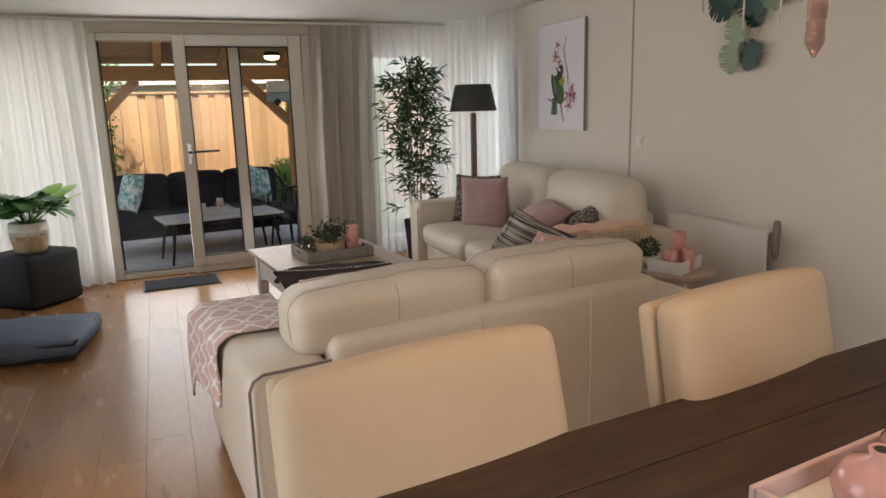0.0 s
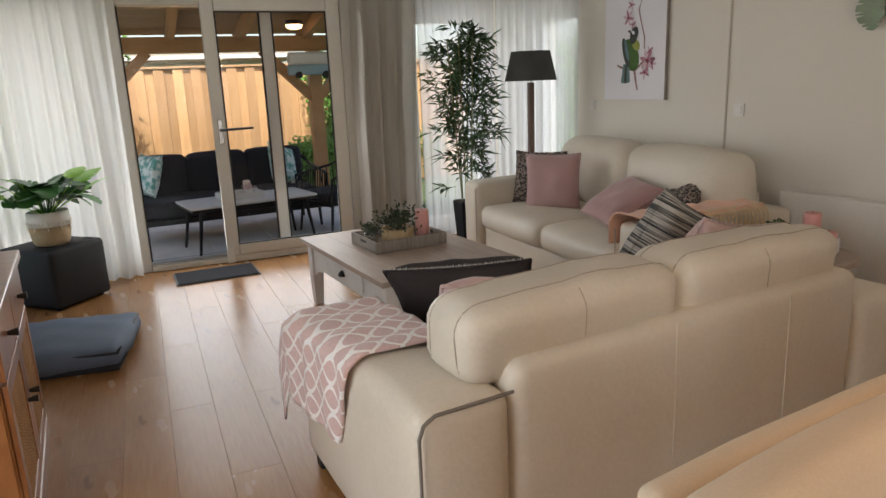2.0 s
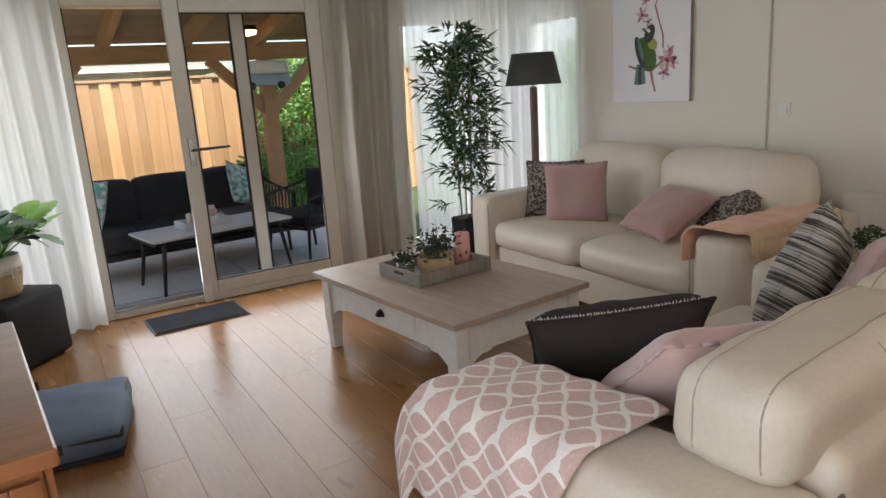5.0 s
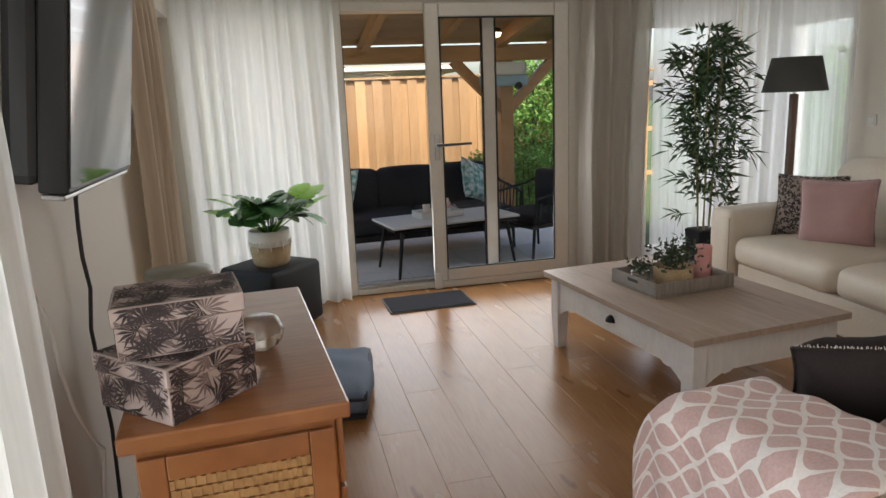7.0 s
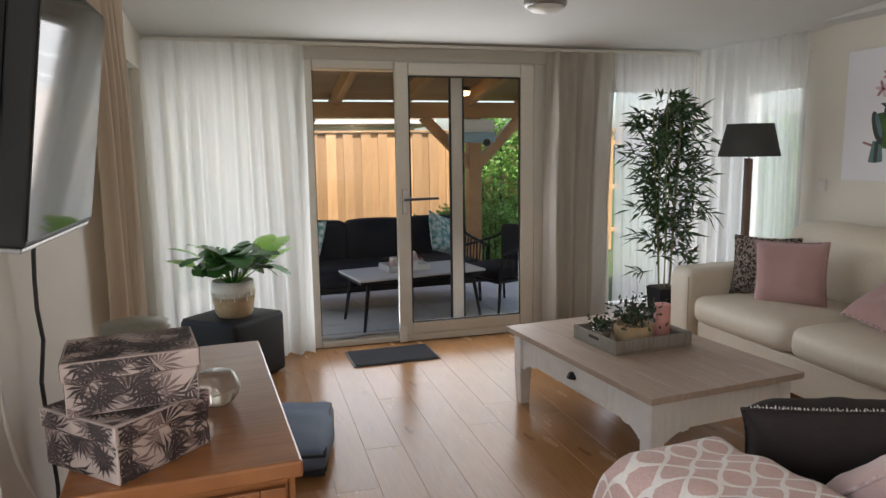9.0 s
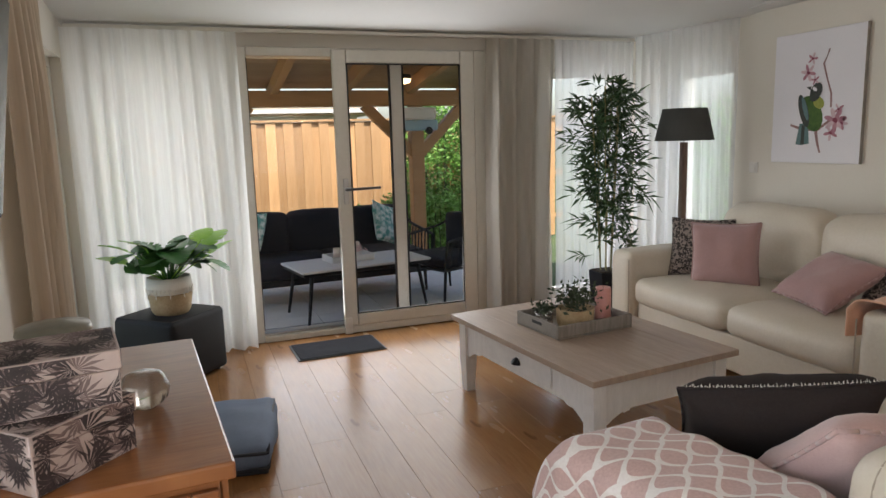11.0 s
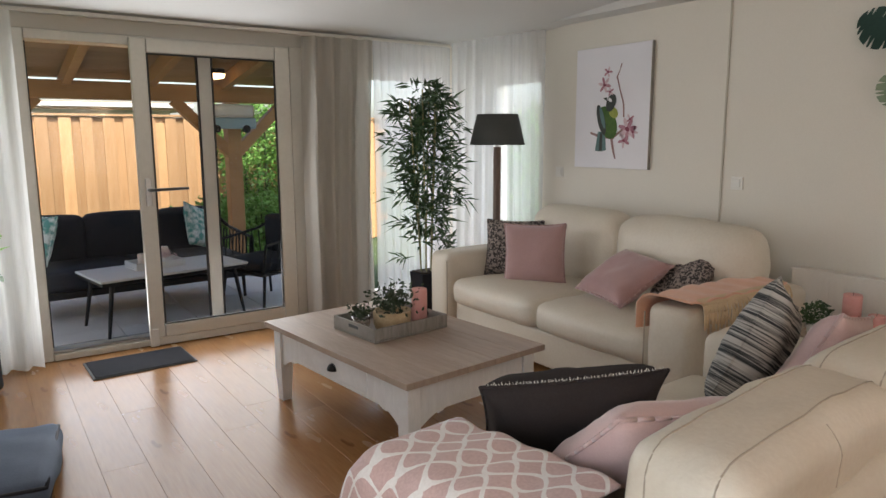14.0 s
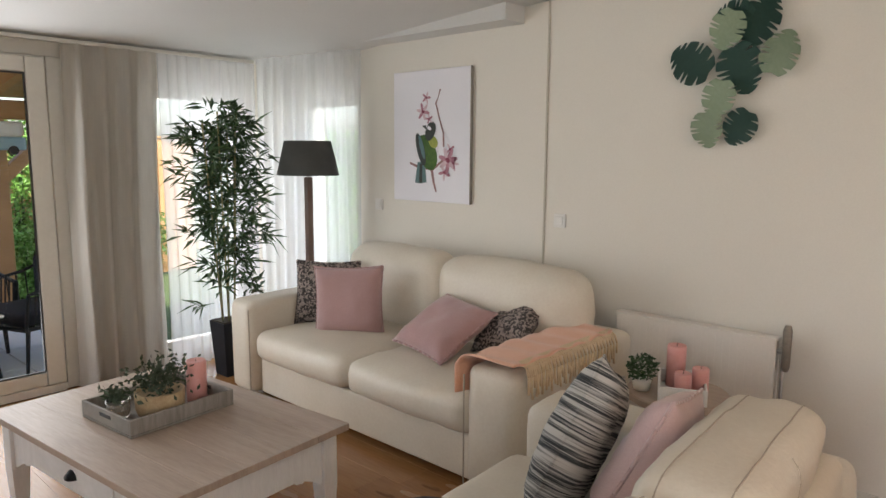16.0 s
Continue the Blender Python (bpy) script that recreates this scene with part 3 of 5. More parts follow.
# corner sofa seen from behind; its own x runs along the back, y to the front
sofa = thing("sofa", 1.43, 0.515, 0.0, 4.0, "cream leather two-seat sofa standing with its back to the dining table", "sofa", "sofas")
part("base", box(0.33, 0.05, 0.06, 1.71, 1.06, 0.30, 0.02, 3), leather, sofa)
b = soft_box(0.288, 0.0, 0.05, 1.72, 0.20, 0.725, 0.045, 0.008, 0.003, 6, 1)
for v in b.verts:
    if v.co.z > 0.4:
        v.co.z -= 0.030 * max(0.0, 1 - v.co.x / 1.5)
part("backrest", b, leather, sofa, "", True)
arm_l = part("armrest", sloped(soft_box(0.0, 0.0, 0.05, 0.284, 1.03, 0.635, 0.05, 0.012, 0.003, 6, 2)), leather, sofa, "", True)
part("armrest", soft_box(1.73, 0.0, 0.05, 2.01, 1.06, 0.61, 0.05, 0.012, 0.003, 6, 3), leather, sofa, "", True)
add_seam(arm_l, [(0.008, -0.005, 0.06), (0.008, -0.005, 0.58), (0.022, -0.004, 0.612), (0.055, -0.002, 0.63), (0.282, 0.0, 0.635)])
part("seat_cushion", soft_box(0.30, 0.20, 0.27, 1.01, 1.09, 0.43, 0.05, 0.025, 0.004, 6, 4), leather, sofa, "", True)
part("seat_cushion", soft_box(1.015, 0.20, 0.27, 1.725, 1.09, 0.43, 0.05, 0.025, 0.004, 6, 5), leather, sofa, "", True)
for x0, x1, s in ((0.185, 0.925, 6), (0.93, 1.69, 8)):
    q = soft_box(x0, 0.040, 0.635, x1, 0.315, 0.862, 0.065, 0.016, 0.010, 8, s)
    for v in q.verts:
        v.co.y += 0.10 * (0.86 - v.co.z)
        v.co.z -= 0.018 * max(0.0, 1 - (v.co.x - 0.185) / 0.74)
    tree = BVHTree.FromBMesh(q)
    bc = part("back_cushion", q, leather, sofa, "", True)
    for y in (0.105, 0.25):
        line = []
        for k in range(23):
            hit = tree.ray_cast(Vector((x0 + 0.012 + (x1 - x0 - 0.024) * k / 22, y, 2.0)), Vector((0, 0, -1)))[0]
            if hit:
                line.append(hit + Vector((0, 0, 0.0005)))
        add_seam(bc, line, stitch, 0.0024)
    for y in (0.105, 0.25):
        line = []
        for k in range(9):
            hit = tree.ray_cast(Vector((-1.0, y, 0.67 + 0.19 * k / 8)), Vector((1, 0, 0)))[0]
            if hit:
                line.append(hit)
        add_seam(bc, line, stitch, 0.0024)
    line = []
    for k in range(8):
        hit = tree.ray_cast(Vector((x0 + 0.36, -1.0, 0.72 + 0.13 * k / 7)), Vector((0, 1, 0)))[0]
        if hit:
            line.append(hit)
    add_seam(bc, line, stitch, 0.002)
for x0, x1, s in ((0.302, 0.99, 61), (0.995, 1.72, 62)):
    part("back_pad", soft_box(x0, 0.19, 0.41, x1, 0.33, 0.70, 0.05, 0.015, 0.006, 6, s), leather, sofa, "", True)
for k in (0.85, 1.35):
    add_seam(sofa, [(k, -0.004, 0.08), (k, -0.006, 0.40), (k, -0.001, 0.70)], leather, 0.003)
for x, y in ((0.05, 0.06), (1.95, 0.06), (0.05, 0.96), (1.95, 0.98)):
    part("foot", box(x - 0.03, y - 0.03, 0, x + 0.03, y + 0.03, 0.055, 0.006), iron, sofa)

# sofa along the east wall; own x along the seat front, y to the back
sofa2 = thing("sofa", 3.27, 4.13, 0.0, -90.0, "cream leather two-seat sofa against the wall with cushions and a throw", "sofa", "sofas")
part("base", box(0.25, 0.06, 0.05, 1.975, 1.0, 0.27, 0.015, 3), leather, sofa2)
part("backrest", soft_box(0.22, 0.80, 0.05, 2.0, 1.08, 0.70, 0.05, 0.01, 0.003, 6, 11), leather, sofa2, "", True)
for x0, x1, s in ((0.0, 0.235, 12), (1.985, 2.25, 13)):
    a = part("armrest", soft_box(x0, 0.0, 0.04, x1, 1.06, 0.625, 0.05, 0.012, 0.003, 6, s), leather, sofa2, "", True)
    add_seam(a, [(x0 + 0.235 * (x0 < 1), -0.006, 0.07), (x0 + 0.235 * (x0 < 1), -0.008, 0.58)], stitch, 0.004)
for x0, x1, s in ((0.24, 1.105, 14), (1.11, 1.98, 15)):
    part("seat_cushion", soft_box(x0, 0.02, 0.265, x1, 0.86, 0.45, 0.065, 0.03, 0.008, 9, s), leather, sofa2, "", True)
for x0, x1, s in ((0.30, 1.125, 16), (1.13, 2.08, 17)):
    bc = part("back_cushion", soft_box(x0, 0.70, 0.44, x1, 0.98, 0.93, 0.11, 0.03, 0.010, 9, s), leather, sofa2, "", True)
for x, y in ((0.06, 0.06), (2.19, 0.06), (0.06, 0.98), (2.19, 0.98)):
    part("foot", box(x - 0.03, y - 0.03, 0, x + 0.03, y + 0.03, 0.05, 0.006), iron, sofa2)

# ---- coffee table ----
ct = thing("coffee_table", 2.283, 2.945, 0.0, 5.9, "white-washed wooden coffee table with a greyed oak top and a drawer", "table")
ct.scale.z = 0.976
for k in range(5):
    part("top_plank", box(-0.425 + 0.17 * k + 0.0003, -0.65, 0.425, -0.425 + 0.17 * (k + 1) - 0.0003, 0.65, 0.455, 0.0015, 1), grey_oak, ct)
LEGX, LEGY = 0.355, 0.575
for sx in (-1, 1):
    for sy in (-1, 1):
        q = bmesh.new()
        add_box(q, -0.036, -0.036, 0.20, 0.036, 0.036, 0.424, 0.004)
        b2 = bmesh.new()
        bmesh.ops.create_cone(b2, cap_ends=True, segments=4, radius1=0.036, radius2=0.05, depth=0.20, matrix=pose(0, 0, 0.10, 0, 0, 45))
        join(q, b2)
        bmesh.ops.translate(q, verts=q.verts, vec=(sx * LEGX, sy * LEGY, 0))
        part("leg", q, white_wash, ct)


def apron(length, thick=0.02):
    """A board whose lower edge is cut in a stepped curve towards both ends."""
    n, bm = 48, bmesh.new()
    a = []
    for i in range(n + 1):
        u = -1 + 2 * i / n
        e = (1 - abs(u)) * length / 2
        low = 0.215 + 0.055 * min(1, max(0, (e - 0.02) / 0.10)) ** 0.7 - (0.012 if 0.10 < e < 0.14 else 0)
        a.append([bm.verts.new((u * length / 2, y, z)) for y in (-thick / 2, thick / 2) for z in (low, 0.424)])
    for p, q in zip(a[:-1], a[1:]):
        bm.faces.new((p[0], q[0], q[1], p[1]))
        bm.faces.new((p[2], p[3], q[3], q[2]))
        bm.faces.new((p[0], p[2], q[2], q[0]))
        bm.faces.new((p[1], q[1], q[3], p[3]))
    return bm


for sx in (-1, 1):
    o = part("apron", apron(2 * LEGY - 0.074), white_wash, ct)
    o.matrix_basis = pose(sx * (LEGX + 0.012), 0, 0, 0, 0, 90)
for sy in (-1, 1):
    o = part("apron", apron(2 * LEGX - 0.074), white_wash, ct)
    o.matrix_basis = pose(0, sy * (LEGY + 0.012), 0)
dr = part("drawer_front", box(-LEGX - 0.030, -0.29, 0.295, -LEGX - 0.023, 0.29, 0.408, 0.003), white_wash, ct)
hc = lathe([(0.001, 0.028), (0.018, 0.024), (0.030, 0.012), (0.034, 0.0)], 16)
bmesh.ops.bisect_plane(hc, geom=hc.verts[:] + hc.edges[:] + hc.faces[:], plane_co=(0, 0, 0), plane_no=(0, -1, 0), clear_outer=True)
bmesh.ops.transform(hc, matrix=Matrix.Translation((-LEGX - 0.031, 0.0, 0.335)) @ pose(0, 0, 0, 90, 0, -90), verts=hc.verts)
part("cup_handle", hc, iron, dr, "black iron cup handle", True)

# ---- dining table and chairs ----
dt = thing("dining_table", 2.44, -0.88, 0.0, 4.9, "large dark brown wooden dining table", "table")
for k in range(5):
    part("top_plank", box(-1.05, -0.475 + 0.19 * k + 0.0006, 0.715, 1.05, -0.475 + 0.19 * (k + 1) - 0.0006, 0.765, 0.005), dark_table, dt)
part("apron", box(-0.95, -0.40, 0.62, 0.95, 0.40, 0.713, 0.004), dark_table, dt)
for sx in (-1, 1):
    for sy in (-1, 1):
        part("leg", box(sx * 0.93 - 0.05, sy * 0.38 - 0.05, 0, sx * 0.93 + 0.05, sy * 0.38 + 0.05, 0.618, 0.006), dark_table, dt)


def dining_chair():
    c = thing("dining_chair", 0, 0, 0, 0, "cream linen upholstered dining chair pushed up to the table", "chair", "chairs at the dining table")
    b = soft_box(-0.29, -0.075, 0.44, 0.345, 0.03, 1.00, 0.035, 0.018, 0.002, 6, 21)
    bmesh.ops.transform(b, matrix=Matrix.Translation((0, 0, 0.44)) @ pose(0, -0.048, 0, -12, 0, 0) @ Matrix.Translation((0, 0, -0.44)), verts=b.verts)
    back = part("backrest", b, pale_linen, c, "", True)
    b = soft_box(-0.285, 0.032, 0.40, 0.34, 0.085, 0.995, 0.02, 0.006, 0.002, 6, 22)
    bmesh.ops.transform(b, matrix=Matrix.Translation((0, 0, 0.44)) @ pose(0, -0.048, 0, -12, 0, 0) @ Matrix.Translation((0, 0, -0.44)), verts=b.verts)
    part("back_shell", b, pale_linen, c, "", True)
    part("seat", soft_box(-0.26, -0.50, 0.36, 0.26, -0.04, 0.48, 0.035, 0.015, 0.002, 5, 23), pale_linen, c, "", True)
    for x in (-0.21, 0.21):
        for y in (-0.45, 0.03):
            part("leg", rod((x, y, 0), (x, y, 0.37), 0.018, 0.024, 8), dark_table, c)
    return c


ch = dining_chair()
ch.matrix_basis = pose(1.675, -0.43, 0, 0, 0, 7)
ch.scale = (0.94, 1.0, 0.985)
copy_thing(ch, pose(2.60, -0.35, 0, 0, 0, 10))

# ---- cabinet under the television ----
cb = thing("cabinet", 0.173, 1.825, 0.0, 4.3, "orange-brown teak sideboard with woven rattan panels", "cabinet")
part("body", box(-0.18, -0.47, 0.07, 0.235, 0.47, 0.765, 0.004), teak, cb)
part("top", box(-0.205, -0.51, 0.767, 0.265, 0.51, 0.806, 0.006), teak, cb)
part("plinth", box(-0.19, -0.49, 0.0, 0.255, 0.49, 0.068, 0.006), teak, cb)


def weave(w, h, cols=28, rows=22):
    """Rattan panel in the xz plane: strands that pass over and under uprights."""
    bm = bmesh.new()
    for r in range(rows):
        z = h * (r + 0.5) / rows
        for c in range(cols):
            x, d = w * (c + 0.5) / cols, 0.003 if (r + c) % 2 else -0.001
            add_box(bm, x - w / cols * 0.48, -0.004 - d, z - h / rows * 0.42, x + w / cols * 0.48, 0.002 - d, z + h / rows * 0.42)
    return bm


def panel_frame(m, w, h, nm):
    d = part(nm, add_box(bmesh.new(), 0, -0.016, 0, 0.055, 0, h, 0.003, 2, m), teak, cb)
    part("stile", add_box(bmesh.new(), w - 0.055, -0.016, 0, w, 0, h, 0.003, 2, m), teak, d)
    part("rail", add_box(bmesh.new(), 0.056, -0.016, h - 0.055, w - 0.056, 0, h, 0.003, 2, m), teak, d)
    part("rail", add_box(bmesh.new(), 0.056, -0.016, 0, w - 0.056, 0, 0.055, 0.003, 2, m), teak, d)
    b = weave(w - 0.112, h - 0.112)
    bmesh.ops.transform(b, matrix=m @ Matrix.Translation((0.056, -0.005, 0.056)), verts=b.verts)
    part("rattan", b, rattan_dark, d, "honey brown woven rattan")
    return d


panel_frame(pose(-0.175, -0.471, 0.08), 0.405, 0.66, "side_panel")
for y0 in (-0.465, 0.005):
    m = pose(0.236, y0, 0.08, 0, 0, 90)
    d = panel_frame(m, 0.46, 0.50, "door")
    part("knob", rod((0.25, y0 + 0.23 + (0.19 if y0 < 0 else -0.19), 0.36), (0.285, y0 + 0.23 + (0.19 if y0 < 0 else -0.19), 0.36), 0.007, 0.013, 10), bronze, d)
    w = part("drawer", add_box(bmesh.new(), 0.0, -0.016, 0.51, 0.46, 0, 0.675, 0.004, 2, m), teak, cb)
    part("knob", rod((0.25, y0 + 0.23, 0.675), (0.285, y0 + 0.23, 0.675), 0.007, 0.014, 10), bronze, w)

# ---- things in the sitting area ----
rng = random.Random(7)

mat_ = thing("doormat", 1.325, 4.61, 0.0, 2.0, "dark grey ribbed doormat lying before the patio door", "doormat")
part("border", box(-0.31, -0.19, 0.001, 0.31, 0.19, 0.008, 0.003), dark_seal, mat_)
rib = part("rib", box(-0.295, -0.0035, 0.008, 0.295, 0.0035, 0.014, 0.001, 1), doormat_rib, mat_)
rib.location.y = -0.176
for k in range(1, 34):
    shared("rib", rib.data, mat_, pose(0, -0.176 + k * 0.0106, 0))

pf = thing("pouf", 0.25, 4.50, 0.0, 48.0, "black cloth-covered cube pouf used as a plant stand", "pouf")
part("body", soft_box(-0.235, -0.235, 0.015, 0.235, 0.235, 0.415, 0.03, 0.012, 0.003, 5, 31), black_pouf, pf, "", True)
part("edge_seam", tube([(-0.215, -0.215, 0.412), (0.215, -0.215, 0.412), (0.215, 0.215, 0.412), (-0.215, 0.215, 0.412), (-0.215, -0.215, 0.412)], 0.005), black_pouf, pf)
for sx in (-1, 1):
    for sy in (-1, 1):
        part("foot", rod((sx * 0.18, sy * 0.18, 0), (sx * 0.18, sy * 0.18, 0.02), 0.02), dark_seal, pf)


def split_leaf(length, width, slits=5, bend=0.25):
    """A heart-shaped leaf with deep cuts from the rim, drooping to its tip; it grows along y."""
    bm, n = bmesh.new(), 30
    mid = [bm.verts.new((0, length * i / n, -bend * length * (i / n) ** 2)) for i in range(n + 1)]
    for side in (-1, 1):
        rim = []
        for i in range(n + 1):
            f = i / n
            w = width / 2 * (math.sin(math.pi * min(1, f * 0.93 + 0.07)) ** 0.6)
            ph = (f * slits) % 1.0
            if 0.72 < ph < 0.95 and 0.12 < f < 0.95:
                w *= 0.45
            rim.append(bm.verts.new((side * w, length * f - 0.10 * length * (1 - f) * (w / width * 2), -bend * length * f * f + 0.10 * w)))
        for i in range(n):
            q = (mid[i], mid[i + 1], rim[i + 1], rim[i])
            bm.faces.new(q if side < 0 else q[::-1])
    b2 = bm.copy()
    bmesh.ops.translate(b2, verts=b2.verts, vec=(0, 0, -0.0015))
    bmesh.ops.reverse_faces(b2, faces=b2.faces)
    join(bm, b2)
    return bm


mp = thing("potted_plant", 0.265, 4.45, 0.419, 20, "split-leaf plant in a white and natural seagrass basket on the pouf", "plant")
part("basket", lathe([(0.10, 0.0), (0.118, 0.03), (0.128, 0.10), (0.13, 0.135)], 28), seagrass, mp, "", True)
b = lathe([(0.131, 0.136), (0.134, 0.18), (0.13, 0.235), (0.118, 0.235), (0.115, 0.215)], 28)
part("basket_rim", b, white_rope, mp, "white woven rim", True)
for k in range(30):
    a = 2 * math.pi * k / 30
    part("tassel", rod((0.134 * math.cos(a), 0.134 * math.sin(a), 0.17), (0.137 * math.cos(a), 0.137 * math.sin(a), 0.115 + 0.02 * (k % 3)), 0.006, 0.003, 5), white_rope, mp)
part("soil", lathe([(0.112, 0.195), (0.112, 0.213)], 20), dark_soil, mp)
for k in range(32):
    a, tilt = k * 2.4, rng.uniform(10, 66)
    ln = rng.uniform(0.08, 0.20)
    tip = Vector((math.cos(a) * math.sin(radians(tilt)) * ln * 1.5, math.sin(a) * math.sin(radians(tilt)) * ln * 1.2, 0.23 + math.cos(radians(tilt)) * ln * 1.3))
    part("stem", rod((0.02 * math.cos(a), 0.02 * math.sin(a), 0.2), tip, 0.004, 0.003, 5), monstera_leaf, mp)
    lf = part("leaf", split_leaf(rng.uniform(0.15, 0.21), rng.uniform(0.14, 0.20), 5, 0.35), monstera_leaf, mp, "", True)
    lf.matrix_basis = Matrix.Translation(tip) @ pose(0, 0, 0, rng.uniform(-15, 55), rng.uniform(-25, 25), math.degrees(a) - 90)
# outer leaves with the backlight put into their colour
for x, y, z, rz, sz in ((-0.20, 0.0, 0.40, 75, 0.19), (-0.24, 0.06, 0.34, 110, 0.17), (-0.14, -0.06, 0.43, 60, 0.16), (0.21, -0.15, 0.42, -50, 0.20), (0.25, -0.08, 0.36, -85, 0.17), (0.16, -0.17, 0.46, -30, 0.15)):
    part("stem", rod((0, 0, 0.2), (x, y, z), 0.004, 0.003, 5), monstera_bright, mp)
    lf = part("leaf", split_leaf(sz, sz), monstera_bright, mp, "leaf coloured brighter as if backlit", True)
    lf.matrix_basis = pose(x, y, z, 34, 10 if x < 0 else -10, rz)

dc = thing("dog_cushion", 0.37, 3.26, 0.0, -9.0, "blue canvas floor cushion with dark piping", "floor cushion")
part("cover", soft_box(-0.35, -0.33, 0.012, 0.35, 0.33, 0.125, 0.045, 0.024, 0.014, 9, 41), blue_canvas, dc, "", True)
for z in (0.03, 0.10):
    part("piping", tube([(-0.345, -0.325, z), (0.345, -0.325, z), (0.345, 0.325, z), (-0.345, 0.325, z), (-0.345, -0.325, z)], 0.008), blue_trim, dc, "", True)
part("underside", box(-0.345, -0.325, 0.0, 0.345, 0.325, 0.02, 0.008), blue_trim, dc)

# bamboo in a dark pot
bp = thing("bamboo_plant", 3.47, 4.49, 0.0, 0, "tall artificial bamboo plant in a dark square pot", "plant")
b = bmesh.new()
bmesh.ops.create_cone(b, cap_ends=True, segments=4, radius1=0.10, radius2=0.135, depth=0.38, matrix=pose(0, 0, 0.19, 0, 0, 45))
part("pot", b, anthracite, bp)
part("soil", box(-0.085, -0.085, 0.375, 0.085, 0.085, 0.388), dark_soil, bp)


def bamboo_spray(seed):
    r2, bm = random.Random(seed), bmesh.new()
    for _ in range(9):
        yaw, pit, ln, w = r2.uniform(-1.3, 1.3), r2.uniform(-0.9, 0.7), r2.uniform(0.09, 0.16), r2.uniform(0.009, 0.015)
        d = Vector((math.cos(yaw) * math.cos(pit), math.sin(yaw) * math.cos(pit), math.sin(pit)))
        s = d.cross(Vector((0, 0, 1))).normalized()
        o = Vector((r2.uniform(0, 0.12), r2.uniform(-0.02, 0.02), r2.uniform(-0.02, 0.03)))
        mid = o + d * ln * 0.45 + Vector((0, 0, 0.004))
        tip = o + d * ln + Vector((0, 0, -0.02))
        vs = [bm.verts.new(p) for p in (o, mid + s * w, tip, mid - s * w)]
        bm.faces.new((vs[0], vs[1], vs[2]))
        bm.faces.new((vs[0], vs[2], vs[3]))
    add_rod(bm, (0, 0, 0), (0.12, 0, 0.01), 0.002, 0.001, 4)
    return bm


sprays = []
for s in range(6):
    me = bpy.data.meshes.new("leaf_spray")
    q = bamboo_spray(s)
    q.to_mesh(me)
    q.free()
    me.materials.append(bamboo_leaf)
    sprays.append(me)
for k in range(6):
    a = k * 1.05
    x0, y0 = 0.045 * math.cos(a), 0.045 * math.sin(a)
    x1, y1, h = x0 * 2.6 + rng.uniform(-0.04, 0.04), y0 * 2.0, rng.uniform(1.68, 1.85)
    st = part("stem", tube([(x0 + (x1 - x0) * f, y0 + (y1 - y0) * f, 0.38 + (h - 0.38) * f) for f in (0, 0.25, 0.5, 0.75, 1)], 0.006, 6), bamboo_stem, bp)
    for j in range(27):
        f = 0.10 + 0.90 * (j / 26) ** 0.75
        thin = 0.6 if f < 0.35 else 1.0
        if rng.random() > thin:
            continue
        out = rng.uniform(0.0, 0.20) ** 1.0 * (1 if 0.35 < f < 0.85 else 0.6)
        yaw = rng.uniform(0, 360)
        shared("leaf_spray", rng.choice(sprays), bp, pose(x0 + (x1 - x0) * f + out * math.cos(radians(yaw)), y0 + (y1 - y0) * f + out * 0.7 * math.sin(radians(yaw)), 0.38 + (h - 0.38) * f,
                                                          rng.uniform(-20, 20), rng.uniform(-35, 15), yaw))

# floor lamp
fl_ = thing("floor_lamp", 3.94, 4.18, 0.0, 0, "wooden floor lamp with a dark grey cloth shade, switched off", "lamp")
part("base_plate", lathe([(0.14, 0.0), (0.14, 0.018), (0.12, 0.026)], 28), lamp_wood, fl_)
part("pole", box(-0.022, -0.022, 0.027, 0.022, 0.022, 1.37, 0.004), lamp_wood, fl_)
part("neck", rod((0, 0, 1.371), (0, 0, 1.43), 0.011), steel, fl_)
b = lathe([(0.215, 1.385), (0.160, 1.62), (0.156, 1.62), (0.211, 1.388)], 40)
bmesh.ops.delete(b, geom=[f for f in b.faces if len(f.verts) > 4], context="FACES")
part("shade", b, shade_cloth, fl_, "dark grey cloth shade", True)
b = bmesh.new()
for a in (0, 60, 120):
    add_rod(b, (0.158 * math.cos(radians(a)), 0.158 * math.sin(radians(a)), 1.61), (-0.158 * math.cos(radians(a)), -0.158 * math.sin(radians(a)), 1.61), 0.003, 0.003, 4)
part("shade_ring", b, steel, fl_)
part("bulb", lathe([(0.012, 1.43), (0.03, 1.47), (0.028, 1.50), (0.01, 1.52)], 14), plastic_white, fl_, "", True)

# cushions on the wall sofa; the rows give place, lean and turn
cushion("pink velvet square cushion leaning on the sofa arm", pink_velvet, 0.43, 0.42, 0.15, pose(3.672, 3.428, 0.65, -6, -2, -55), 1.0)
cushion("dark and beige tufted wool cushion behind a pink one", tuft_cloth, 0.42, 0.42, 0.14, pose(3.75, 3.74, 0.64, -12, 0, -52), 2.0)
cushion("pink velvet cushion slumped on one corner", pink_velvet, 0.43, 0.43, 0.15, pose(3.736, 2.70, 0.605, -60, 4.4, -98.8), 3.0)
cushion("dark and beige tufted wool cushion tipped against the arm", tuft_cloth, 0.42, 0.42, 0.14, pose(3.99, 2.42, 0.655, -58, -22, -92), 4.0)
